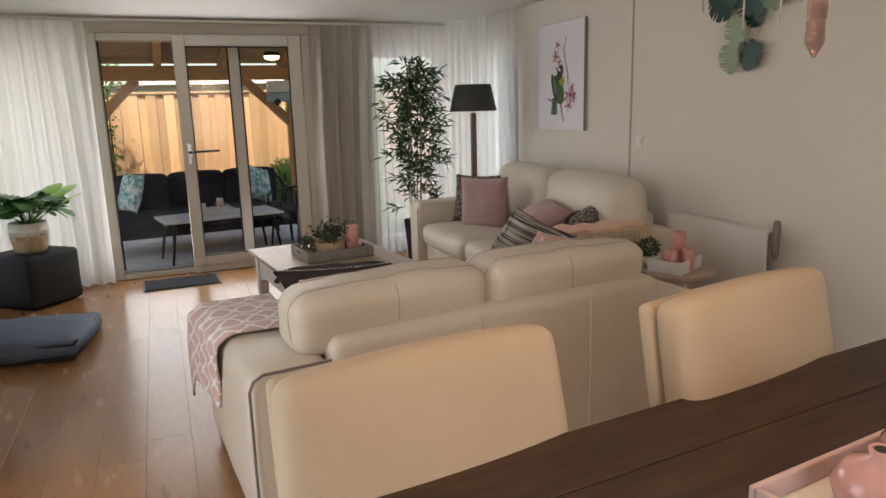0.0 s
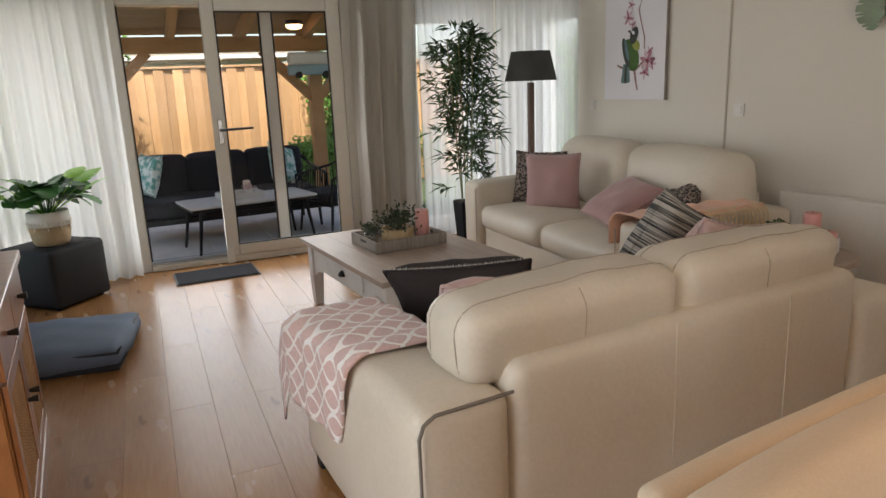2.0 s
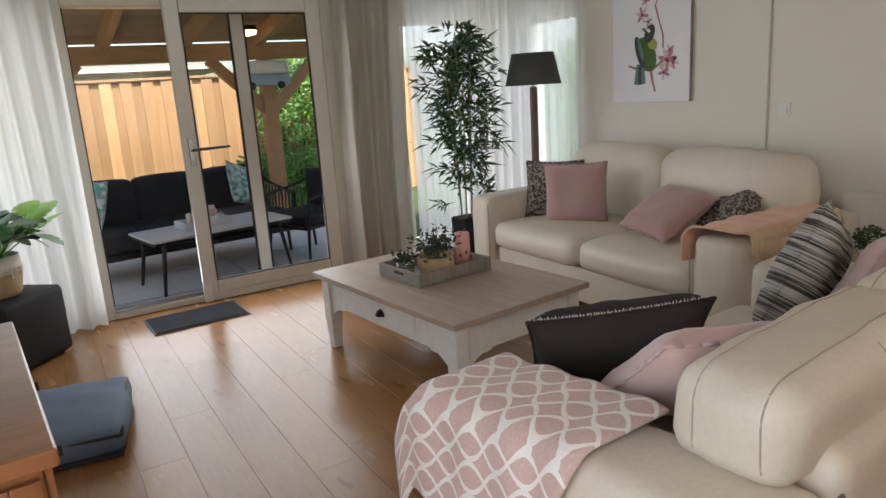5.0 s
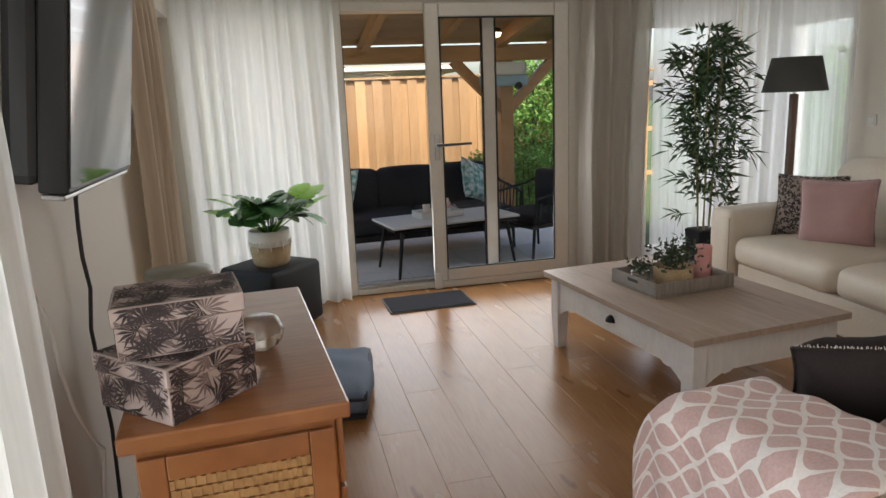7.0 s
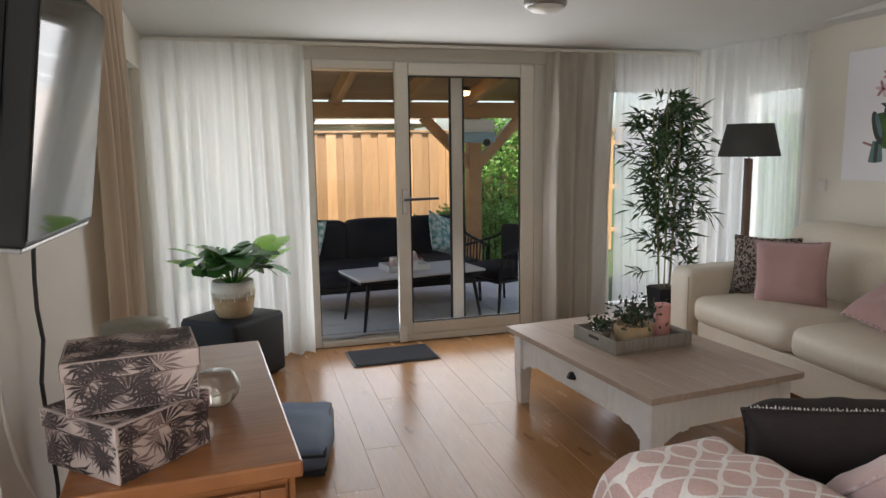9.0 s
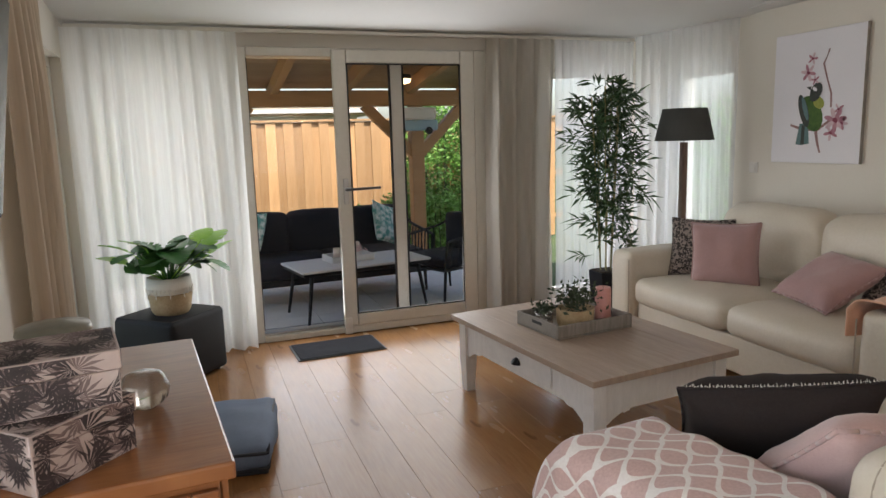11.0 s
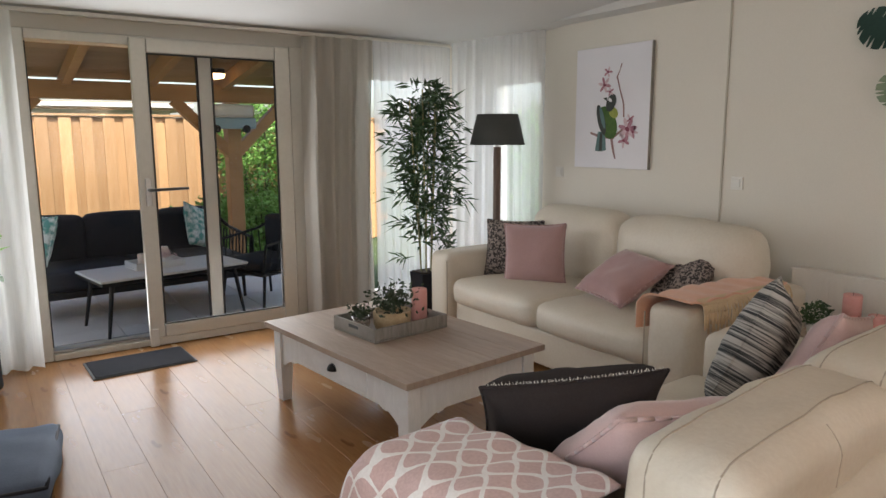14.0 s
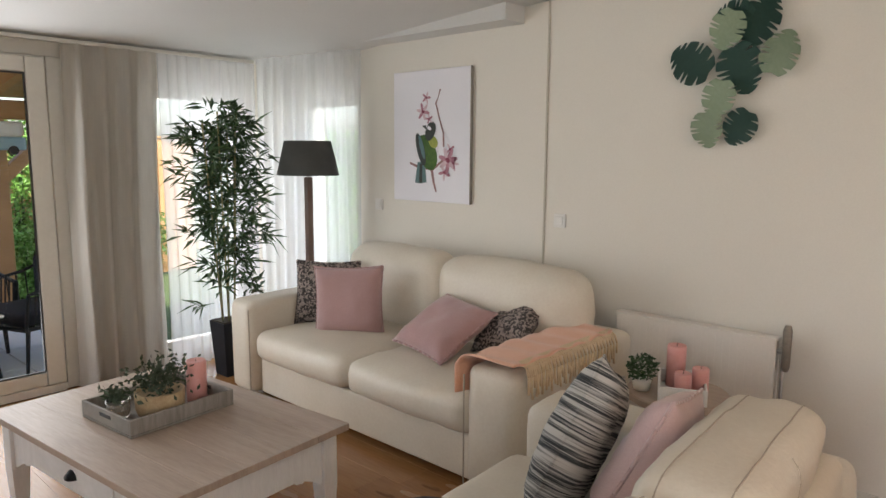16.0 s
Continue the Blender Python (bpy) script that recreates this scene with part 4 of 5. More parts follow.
# cushions on the other sofa
dk = cushion("dark brown cushion with a pale fringe propped on the seat", dark_cloth, 0.54, 0.42, 0.19, pose(1.975, 1.375, 0.60, 36, -5, -33), 5.0, dark_cloth, 0.005)
q = bmesh.new()
for k in range(170):
    x = -0.262 + 0.524 * k / 169
    z = 0.21 * (1 - 0.07 * (1 - (x / 0.27) ** 2))
    add_rod(q, (x, 0.0, z), (x + 0.004 * math.sin(k * 1.9), 0.006 + 0.004 * math.sin(k * 2.7), z + 0.006 + 0.003 * math.sin(k * 5.3)), 0.0014, 0.0008, 4)
part("fringe", q, white_rope, dk, "short pale fringe")
cushion("pale pink velvet cushion lying crumpled on the sofa", light_pink, 0.54, 0.46, 0.16, pose(1.98, 1.06, 0.63, 48, 6, -12), 6.0)
cushion("black and cream striped woven cushion leaning on the sofa back", striped_cloth, 0.50, 0.50, 0.17, pose(2.855, 1.31, 0.66, 20, 24, 20), 7.0, striped_cloth, 0.005)
cushion("pale pink velvet cushion behind a striped one", light_pink, 0.44, 0.44, 0.15, pose(2.90, 1.10, 0.655, 26, 12, 12), 8.0)


def throw_over(x0, x1, y0, y1, top, drop_l, name, material, label, parent_m, fold=0.012, seed=0.0, droop_front=0.0, slant=0.0):
    """A blanket laid over an arm: it runs across the top (x) and hangs down one side, with loose folds."""
    nx, ny = 46, 34
    bm = bmesh.new()
    uvl = bm.loops.layers.uv.new("UVMap")
    r = 0.06
    wtop = x1 - x0
    total = wtop + drop_l
    g, uvs = [], {}
    for i in range(nx + 1):
        s = total * i / nx
        row = []
        for j in range(ny + 1):
            f = j / ny
            y = y0 + (y1 - y0) * f
            wob = noise.noise(Vector((s * 4 + seed, y * 5, 0)))
            if s < wtop:
                x, z, nrm = x1 - s, top, Vector((0, 0, 1))
                d = max(0, (r - (wtop - s))) / r
                z -= r * 0.35 * d * d
            else:
                x, z, nrm = x0, top - r * 0.35 - (s - wtop), Vector((-1, 0, 0))
                y += (0.03 * noise.noise(Vector((y * 3 + seed, 2, 0))) + slant * (1 - f)) * (s - wtop) / drop_l
            p = Vector((x, y, z)) + nrm * (0.010 + fold * (0.8 + wob + 0.5 * math.sin(y * 38 + 3 * s + seed)))
            if name == "throw_blanket":
                p.z -= max(0.0, y - 0.25) * 0.05 * max(0.0, min(1.0, (p.z - 0.3) / 0.335))
                p.x -= 0.07 * max(0.0, y - 0.5) * max(0.0, 1 - p.x / 0.33)
            if droop_front and f > 0.86:
                p.z -= droop_front * ((f - 0.86) / 0.14) ** 2
            v = bm.verts.new(p)
            uvs[v] = (s, y - y0)
            row.append(v)
        g.append(row)
    for i in range(nx):
        for j in range(ny):
            fc = bm.faces.new((g[i][j], g[i][j + 1], g[i + 1][j + 1], g[i + 1][j]))
            for lp in fc.loops:
                lp[uvl].uv = uvs[lp.vert]
    bmesh.ops.recalc_face_normals(bm, faces=bm.faces)
    ob = placed(name, bm, material, parent_m, label, "throw", True)
    so = ob.modifiers.new("thickness", "SOLIDIFY")
    so.thickness, so.offset = 0.010, 1.0
    return ob


throw_over(0.0, 0.30, 0.40, 1.06, 0.640, 0.30, "throw_blanket", throw_cloth, "pale pink throw with a white lattice pattern over the sofa arm", sofa.matrix_basis.copy(), 0.010, 3.0, 0.14, 0.13)
th = throw_over(1.975, 2.262, -0.02, 0.80, 0.645, 0.135, "knitted_throw", peach_wool, "peach wool throw with long tassels over the sofa arm", sofa2.matrix_basis.copy(), 0.013, 8.0)
for k in range(52):
    y = 0.06 + 0.74 * k / 51
    ln = 0.12 + 0.025 * math.sin(k * 1.7)
    q = tube([(2.235, y, 0.678), (2.272, y + 0.004 * math.sin(k), 0.655), (2.284, y + 0.008 * math.sin(k * 3.1), 0.615), (2.286, y + 0.016 * math.sin(k * 2.1), 0.66 - ln)], 0.0055, 5)
    part("tassel", q, fringe_wool, th, "", True)
# tray on the coffee table
tr = thing("serving_tray", 2.30, 3.03, 0.446, 6.0, "grey wooden serving tray holding plants and a candle", "tray")
part("tray_floor", box(-0.235, -0.19, 0.0, 0.235, 0.19, 0.010, 0.002), tray_wood, tr)
for y in (-0.19, 0.178):
    part("long_side", box(-0.235, y, 0.011, 0.235, y + 0.012, 0.072, 0.003), tray_wood, tr)
for x in (-0.235, 0.223):
    s = part("short_side", box(x, -0.177, 0.011, x + 0.012, 0.177, 0.072, 0.003), tray_wood, tr)
    # solid dark block stands in for the shade of a grip hole
    part("grip_hole", box(x - 0.001, -0.045, 0.040, x + 0.013, 0.045, 0.058, 0.003), dark_seal, s)


def small_plant(name, m, r, h, material, foliage, count, label, size=0.02):
    e = new(name)
    e.matrix_basis = m
    tagged(e, label, "plant")
    part("pot", lathe([(r * 0.86, 0), (r * 0.97, h * 0.3), (r, h), (r * 0.9, h), (r * 0.88, h * 0.86)], 24), material, e, "", True)
    part("soil", lathe([(r * 0.87, h * 0.80), (r * 0.86, h * 0.85)], 16), dark_soil, e)
    b = bmesh.new()
    leaf_cluster(b, (0, 0, h + r * 0.55), count, (r * 0.55, r * 0.55, r * 0.38), size, random.Random(count))
    for k in range(10):
        a = k * 0.63
        add_rod(b, (0, 0, h * 0.8), (math.cos(a) * r * 0.9, math.sin(a) * r * 0.9, h + r * 0.9), 0.0015, 0.001, 4)
    part("foliage", b, foliage, e)
    return e


small_plant("potted_herb", pose(2.28, 2.98, 0.457), 0.10, 0.10, seagrass, herb_green, 420, "small flowering herb in a woven brown basket", 0.015)
small_plant("potted_succulent", pose(2.14, 3.06, 0.457), 0.048, 0.075, smoked_glass, herb_green, 120, "small plant in a smoky glass pot on the tray", 0.014)


def candle(m, r, h, material, label):
    e = new("candle")
    e.matrix_basis = m
    tagged(e, label, "candle", "candles")
    part("wax", lathe([(r, 0), (r, h - 0.006), (r * 0.93, h), (r * 0.6, h - 0.004), (r * 0.3, h - 0.006)], 24), material, e, "", True)
    part("wick", rod((0, 0, h - 0.006), (0.001, 0, h + 0.010), 0.0015, 0.001, 5), dark_seal, e)
    return e


candle(pose(2.43, 2.95, 0.457), 0.042, 0.20, pink_wax, "tall pink pillar candle on the tray")
candle(pose(2.485, 3.05, 0.457), 0.036, 0.055, cream_wax, "short cream candle on the tray")

# bird picture, radiator, switches
pic = thing("canvas_picture", XR - 0.002, 3.445, 1.652, 90, "white canvas print of a green bird on an orchid branch", "picture")
part("canvas", box(-0.35, 0.0, -0.435, 0.35, 0.026, 0.435, 0.003), canvas_white, pic)


def flat_shape(pts, y=0.0275):
    bm = bmesh.new()
    bm.faces.new([bm.verts.new((x, y, z)) for x, z in pts])
    return bm


def oval(cx, cz, rx, rz, turn=0.0, n=16):
    c, s = math.cos(radians(turn)), math.sin(radians(turn))
    return [(cx + rx * math.cos(a) * c - rz * math.sin(a) * s, cz + rx * math.cos(a) * s + rz * math.sin(a) * c) for a in (2 * math.pi * i / n for i in range(n))]


paint_green = surface("paint_green", (0.025, 0.075, 0.02), (0.09, 0.17, 0.035), 0.8, big=12)
paint_dark = surface("paint_dark", (0.03, 0.035, 0.035), (0.07, 0.08, 0.07), 0.8)
paint_teal = surface("paint_teal", (0.07, 0.14, 0.15), (0.15, 0.24, 0.24), 0.8)
paint_pink = surface("paint_pink", (0.30, 0.10, 0.16), (0.58, 0.34, 0.38), 0.8, big=20)
paint_yellow = surface("paint_yellow", (0.22, 0.27, 0.05), (0.36, 0.38, 0.09), 0.8, big=14)
paint_blush = surface("paint_blush", (0.56, 0.40, 0.45), (0.70, 0.56, 0.60), 0.8, big=20)
paint_wine = surface("paint_wine", (0.16, 0.03, 0.06), (0.28, 0.07, 0.11), 0.8)
paint_branch = surface("paint_branch", (0.24, 0.13, 0.13), (0.34, 0.21, 0.20), 0.8)
for pts, mm, lift in (([(-0.098, 0.305), (-0.085, 0.305), (-0.060, 0.215), (-0.090, 0.12), (-0.128, 0.02), (-0.132, -0.07), (-0.118, -0.07), (-0.114, 0.02), (-0.076, 0.125), (-0.046, 0.215)], paint_branch, 0.0272),
                      ([(0.19, -0.185), (0.10, -0.215), (-0.03, -0.225), (-0.13, -0.16), (-0.12, -0.145), (-0.03, -0.205), (0.10, -0.195), (0.19, -0.170)], paint_branch, 0.0273),
                      ([(-0.03, -0.22), (-0.045, -0.30), (-0.065, -0.365), (-0.05, -0.365), (-0.025, -0.30), (-0.005, -0.22)], paint_branch, 0.0274),
                      ([(0.115, -0.17), (0.14, -0.31), (0.09, -0.315), (0.03, -0.305), (0.045, -0.17)], paint_teal, 0.0276),
                      ([(0.095, -0.18), (0.10, -0.31), (0.07, -0.31), (0.07, -0.18)], paint_dark, 0.0279),
                      (oval(0.025, -0.105, 0.128, 0.082, -118), paint_green, 0.0282), (oval(-0.030, -0.035, 0.048, 0.036, 40), paint_yellow, 0.0286),
                      (oval(0.085, -0.085, 0.115, 0.036, -108), paint_dark, 0.0290), (oval(0.075, -0.070, 0.085, 0.018, -108), paint_teal, 0.0293),
                      (oval(-0.005, 0.035, 0.066, 0.044, -65), paint_dark, 0.0290), (oval(0.005, 0.055, 0.020, 0.012, 30), canvas_white, 0.0294),
                      ([(0.035, 0.045), (0.035, 0.075), (0.072, 0.072)], paint_dark, 0.0288)):
    part("painted_shape", flat_shape([(x, z) for x, z in pts][::-1], lift), mm, pic)
for cx, cz, r, n in ((0.062, 0.165, 0.044, 6), (0.032, 0.255, 0.030, 5), (0.005, 0.115, 0.026, 5), (-0.165, -0.155, 0.062, 7), (-0.135, -0.235, 0.040, 5), (-0.215, -0.175, 0.034, 5), (-0.185, -0.085, 0.030, 4)):
    for a in range(n):
        th_ = a * 2 * math.pi / n + cx * 20
        part("painted_petal", flat_shape(oval(cx + r * 0.7 * math.cos(th_), cz + r * 0.7 * math.sin(th_), r * 0.68, r * 0.26, math.degrees(th_))[::-1], 0.0296 + 0.0002 * a), paint_blush if a % 2 else paint_pink, pic)
    part("painted_petal", flat_shape(oval(cx, cz, r * 0.34, r * 0.24, 30)[::-1], 0.0312), paint_wine, pic)
# dark strip puts the shade of the near canvas edge into colour
part("canvas_edge", box(-0.353, 0.001, -0.435, -0.3502, 0.026, 0.435), tray_wood, pic, "dark strip coloured as the shade on the wrapped edge")

rd = thing("radiator", XR - 0.03, 1.585, 0.092, -90, "cream steel panel radiator with a thermostat valve under the wall leaves", "radiator")
rd.scale.x = 0.86
part("panel", box(-0.47, -0.07, 0.0, 0.47, -0.052, 0.62, 0.008), radiator_paint, rd)
part("rear_panel", box(-0.47, -0.015, 0.0, 0.47, 0.0, 0.62, 0.006), radiator_paint, rd)
part("top_grille", box(-0.475, -0.072, 0.609, 0.475, 0.0, 0.621, 0.004), radiator_paint, rd)
for k in range(22):
    part("rib", box(-0.45 + k * 0.0415, -0.0712, 0.03, -0.43 + k * 0.0415, -0.0695, 0.585), radiator_paint, rd)
b = rod((0.50, -0.04, 0.0 - 0.10), (0.50, -0.04, 0.55), 0.009)
add_rod(b, (0.47, -0.04, 0.56), (0.53, -0.04, 0.56), 0.012)
part("pipe", b, steel, rd)
part("valve", lathe([(0.014, 0.47), (0.022, 0.49), (0.023, 0.66), (0.016, 0.685)], 14), valve_metal, rd, "dark thermostat valve", True).matrix_basis = pose(0.515, -0.04, 0)
part("bracket", box(-0.3, 0.0, 0.10, -0.26, 0.029, 0.5), steel, rd)


def wall_switch(x, y, z, rz, label):
    s = thing("wall_switch", x, y, z, rz, label, "switch")
    part("plate", box(-0.040, 0.0, -0.040, 0.040, 0.010, 0.040, 0.004), plastic_white, s)
    part("rocker", box(-0.026, 0.0105, -0.026, 0.026, 0.018, 0.026, 0.004), plastic_white, s)


wall_switch(XR, 2.424, 1.16, 90, "white light switch beside the panel joint")
wall_switch(XR, 3.98, 1.17, 90, "white wall socket below the picture")

# painted metal leaves on the wall
wl = thing("wall_leaves", XR - 0.01, 1.485, 1.87, 90, "cluster of dark and pale green metal split leaves on the wall", "wall decoration")
for u, z, ln, wd, turn, mm, out in ((-0.24, 0.14, 0.26, 0.24, 60, tin_leaf_dark, 0.03), (-0.03, 0.25, 0.21, 0.20, 160, tin_leaf_pale, 0.055), (0.06, 0.05, 0.27, 0.25, 200, tin_leaf_dark, 0.035), (0.25, 0.16, 0.23, 0.20, -20, tin_leaf_pale, 0.045),
                                    (0.14, 0.33, 0.26, 0.23, -30, tin_leaf_dark, 0.03), (-0.02, 0.34, 0.20, 0.18, 80, tin_leaf_dark, 0.03), (-0.05, -0.09, 0.21, 0.19, 170, tin_leaf_pale, 0.055), (-0.10, -0.24, 0.20, 0.18, 190, tin_leaf_pale, 0.04), (0.05, -0.23, 0.20, 0.19, 150, tin_leaf_dark, 0.03)):
    q = split_leaf(ln * 0.86, wd * 0.86, 9, 0.06)
    bmesh.ops.translate(q, verts=q.verts, vec=(0, -ln / 2, 0))
    lf = part("metal_leaf", q, mm, wl, "", True)
    lf.matrix_basis = Matrix.Translation((-u * 0.9, out, z * 0.93)) @ pose(0, 0, 0, 90, 0, 180) @ pose(0, 0, 0, 0, 0, turn)

# round side table with a crate of candles
sd = thing("side_table", 3.95, 1.47, 0.0, 0, "round wooden side table with a white-washed top between the sofas", "table")
part("tabletop", lathe([(0.215, 0.455), (0.225, 0.462), (0.225, 0.485), (0.218, 0.492)], 36), grey_oak, sd)
for a in (20, 140, 260):
    part("leg", rod((0.15 * math.cos(radians(a)), 0.15 * math.sin(radians(a)), 0.0), (0.09 * math.cos(radians(a)), 0.09 * math.sin(radians(a)), 0.456), 0.014, 0.018), white_wash, sd)
cr = thing("wooden_crate", 3.92, 1.44, 0.493, 25, "small white-washed wooden crate holding candles", "crate")
part("crate_floor", box(-0.14, -0.10, 0.0, 0.14, 0.10, 0.008), white_wash, cr)
for y in (-0.10, 0.09):
    part("side", box(-0.14, y, 0.009, 0.14, y + 0.01, 0.07, 0.002), white_wash, cr)
for x in (-0.14, 0.13):
    part("end", box(x, -0.089, 0.009, x + 0.01, 0.089, 0.07, 0.002), white_wash, cr)
candle(pose(3.99, 1.50, 0.502), 0.042, 0.19, pink_wax, "tall pink pillar candle in the crate")
candle(pose(3.95, 1.37, 0.502), 0.036, 0.12, pink_wax, "middle-sized pink candle in the crate")
candle(pose(3.86, 1.41, 0.502), 0.036, 0.11, pink_wax, "short pink candle in the crate")
e = new("topiary_ball")
e.matrix_basis = pose(3.86, 1.60, 0.493)
tagged(e, "small green box ball in a white pot", "plant")
part("pot", lathe([(0.035, 0), (0.045, 0.05), (0.04, 0.05)], 18), white_wash, e, "", True)
b = bmesh.new()
for k in range(420):
    v = Vector((rng.gauss(0, 1), rng.gauss(0, 1), rng.gauss(0, 1))).normalized() * rng.uniform(0.045, 0.062)
    leaf_cluster(b, v + Vector((0, 0, 0.10)), 1, (0, 0, 0), 0.011, rng)
part("foliage", b, bamboo_leaf, e)

# ---- television and cabinet top ----
tv = new("television")
tv.matrix_basis = pose(-0.072, 1.72, 1.285, 0, 8, 0)
tagged(tv, "black flat television on a wall arm, switched off and tilted down", "television")
part("bezel", box(-0.02, -0.30, 0.0, 0.035, 0.30, 0.56, 0.006), tv_black, tv)
part("screen", box(0.0355, -0.292, 0.014, 0.038, 0.292, 0.550), tv_glass, tv)
part("rear_housing", box(-0.09, -0.285, 0.012, -0.021, 0.285, 0.54, 0.02), tv_black, tv)
part("lower_trim", box(-0.015, -0.30, -0.012, 0.030, 0.30, -0.001, 0.004), lamp_metal, tv)
part("wall_arm", box(-0.155, -0.08, 0.12, -0.091, 0.08, 0.28, 0.01), tv_black, tv)
cbl = part("cable", tube([(-0.13, 1.86, 1.30), (-0.19, 2.03, 1.20), (-0.20, 2.05, 1.12), (-0.20, 2.045, 1.034), (-0.20, 2.075, 0.934), (-0.20, 2.02, 0.826), (-0.20, 2.04, 0.69), (-0.20, 2.075, 0.49), (-0.215, 2.10, 0.2)], 0.006), dark_seal)
tagged(cbl, "black power cable hanging down the wall", "cable")
cbl = part("cable", tube([(-0.225, 1.69, 1.05), (-0.20, 1.70, 0.95), (-0.20, 1.718, 0.815), (-0.20, 1.765, 0.70), (-0.20, 1.83, 0.61), (-0.20, 1.90, 0.53), (-0.20, 1.966, 0.477), (-0.22, 1.95, 0.30)], 0.005), plastic_white)
tagged(cbl, "white cable looped beside the sideboard", "cable")


def frond_print(w, h, seed):
    """Fan palms printed over a rectangle in the xz plane, cut off at its rim."""
    r5, bm = random.Random(seed), bmesh.new()
    for _ in range(int(w * h * 430) + 3):
        cx, cz, turn, ln = r5.uniform(-w / 2, w / 2), r5.uniform(0, h), r5.uniform(0, 6.28), r5.uniform(0.045, 0.075)
        lift = r5.uniform(0, 0.0004)
        for k in range(9):
            a = turn + (k - 4) * 0.36
            dx, dz, l2 = math.cos(a), math.sin(a), ln * (1 - 0.05 * abs(k - 4))
            tip = (cx + dx * l2 - dz * 0.004 * (k - 4), cz + dz * l2 + dx * 0.004 * (k - 4))
            mid = (cx + dx * l2 * 0.55, cz + dz * l2 * 0.55)
            pts = [(cx, cz), (mid[0] - dz * 0.0036, mid[1] + dx * 0.0036), tip, (mid[0] + dz * 0.0036, mid[1] - dx * 0.0036)]
            pts = [(max(-w / 2, min(w / 2, x)), max(0.0, min(h, z))) for x, z in pts]
            vs = [bm.verts.new((x, -lift, z)) for x, z in pts]
            bm.faces.new(vs[::-1])
    return bm


def gift_box(m, w, d, h, label, seed):
    e = new("storage_box")
    e.matrix_basis = m
    tagged(e, label, "box", "storage boxes")
    body = part("body", box(-w / 2, -d / 2, 0, w / 2, d / 2, h - 0.042, 0.002), palm_paper, e)
    lid = part("lid", box(-w / 2 - 0.005, -d / 2 - 0.005, h - 0.040, w / 2 + 0.005, d / 2 + 0.005, h, 0.003), palm_paper, e)
    for k, (len_, off) in enumerate(((w, d), (d, w), (w, d), (d, w))):
        for owner, z0, hh, out in ((body, 0.002, h - 0.044, 0.0006), (lid, h - 0.039, 0.037, 0.0056)):
            for ink in (palm_ink_pale, palm_ink):
                o = part("leaf_print", frond_print(len_ - 0.004, hh, seed + k * 7 + (50 if ink is palm_ink else 0)), ink, owner)
                tagged(o, kind="stuff")
                o.matrix_basis = pose(0, 0, 0, 0, 0, 90 * k) @ Matrix.Translation((0, -off / 2 - out - (0.0005 if ink is palm_ink else 0), z0))
    for ink, z in ((palm_ink_pale, h + 0.0006), (palm_ink, h + 0.0011)):
        o = part("leaf_print", frond_print(w, d, seed + 31 + (50 if ink is palm_ink else 0)), ink, lid)
        tagged(o, kind="stuff")
        o.matrix_basis = Matrix.Translation((0, -d / 2, z)) @ pose(0, 0, 0, -90, 0, 0)
    return e


gift_box(pose(0.1125, 1.49, 0.807, 0, 0, 46), 0.235, 0.235, 0.125, "pale pink storage box with a dark palm print on the sideboard", 100)
gift_box(pose(0.125, 1.512, 0.9335, 0, 0, 9), 0.255, 0.20, 0.115, "smaller pink palm-print storage box stacked on another", 200)
v = thing("ceramic_vase", 0.09, 1.80, 0.806, 0, "grey-green lidded ceramic pot behind the boxes", "vase")
part("body", lathe([(0.05, 0), (0.08, 0.06), (0.085, 0.14), (0.078, 0.205)], 28), green_glaze, v, "", True)
part("lid", lathe([(0.086, 0.207), (0.082, 0.222), (0.02, 0.230)], 28), green_glaze, v, "", True)
v = thing("glass_tealight", 0.285, 1.74, 0.806, 0, "ribbed smoky glass tealight holder", "candle holder")
prof = [(0.025, 0), (0.05, 0.02), (0.058, 0.05), (0.045, 0.085), (0.035, 0.09)]
b = lathe(prof, 32)
for w in b.verts:
    k = 1 + 0.05 * math.cos(12 * math.atan2(w.co.y, w.co.x))
    w.co.x, w.co.y = w.co.x * k, w.co.y * k
part("bowl", b, smoked_glass, v, "", True)

# ---- dining end ----
ty = thing("table_tray", 2.42, -0.96, 0.767, 6, "pink-washed wooden tray with pink pottery on the dining table", "tray")
part("tray_floor", box(-0.30, -0.17, 0, 0.30, 0.17, 0.010), white_wash, ty)
for y in (-0.17, 0.158):
    part("side", box(-0.30, y, 0.011, 0.30, y + 0.012, 0.05, 0.003), light_pink, ty)
for x in (-0.30, 0.288):
    part("end", box(x, -0.157, 0.011, x + 0.012, 0.157, 0.05, 0.003), light_pink, ty)
for x, y, s in ((-0.15, 0.03, 1.0), (0.03, 0.05, 1.25)):
    v = thing("bud_vase", 2.42 + x, -0.96 + y, 0.778, 0, "round pink glazed bud vase on the tray", "vase", "pink vases")
    part("body", lathe([(0.03 * s, 0), (0.065 * s, 0.025 * s), (0.072 * s, 0.055 * s), (0.05 * s, 0.09 * s), (0.018 * s, 0.105 * s), (0.022 * s, 0.118 * s), (0.015 * s, 0.118 * s), (0.012 * s, 0.10 * s)], 28), pink_glaze, v, "", True)
    part("neck_shadow", rod((0, 0, 0.10 * s), (0, 0, 0.1175 * s), 0.0135 * s, 0.0135 * s, 12), dark_seal, v)

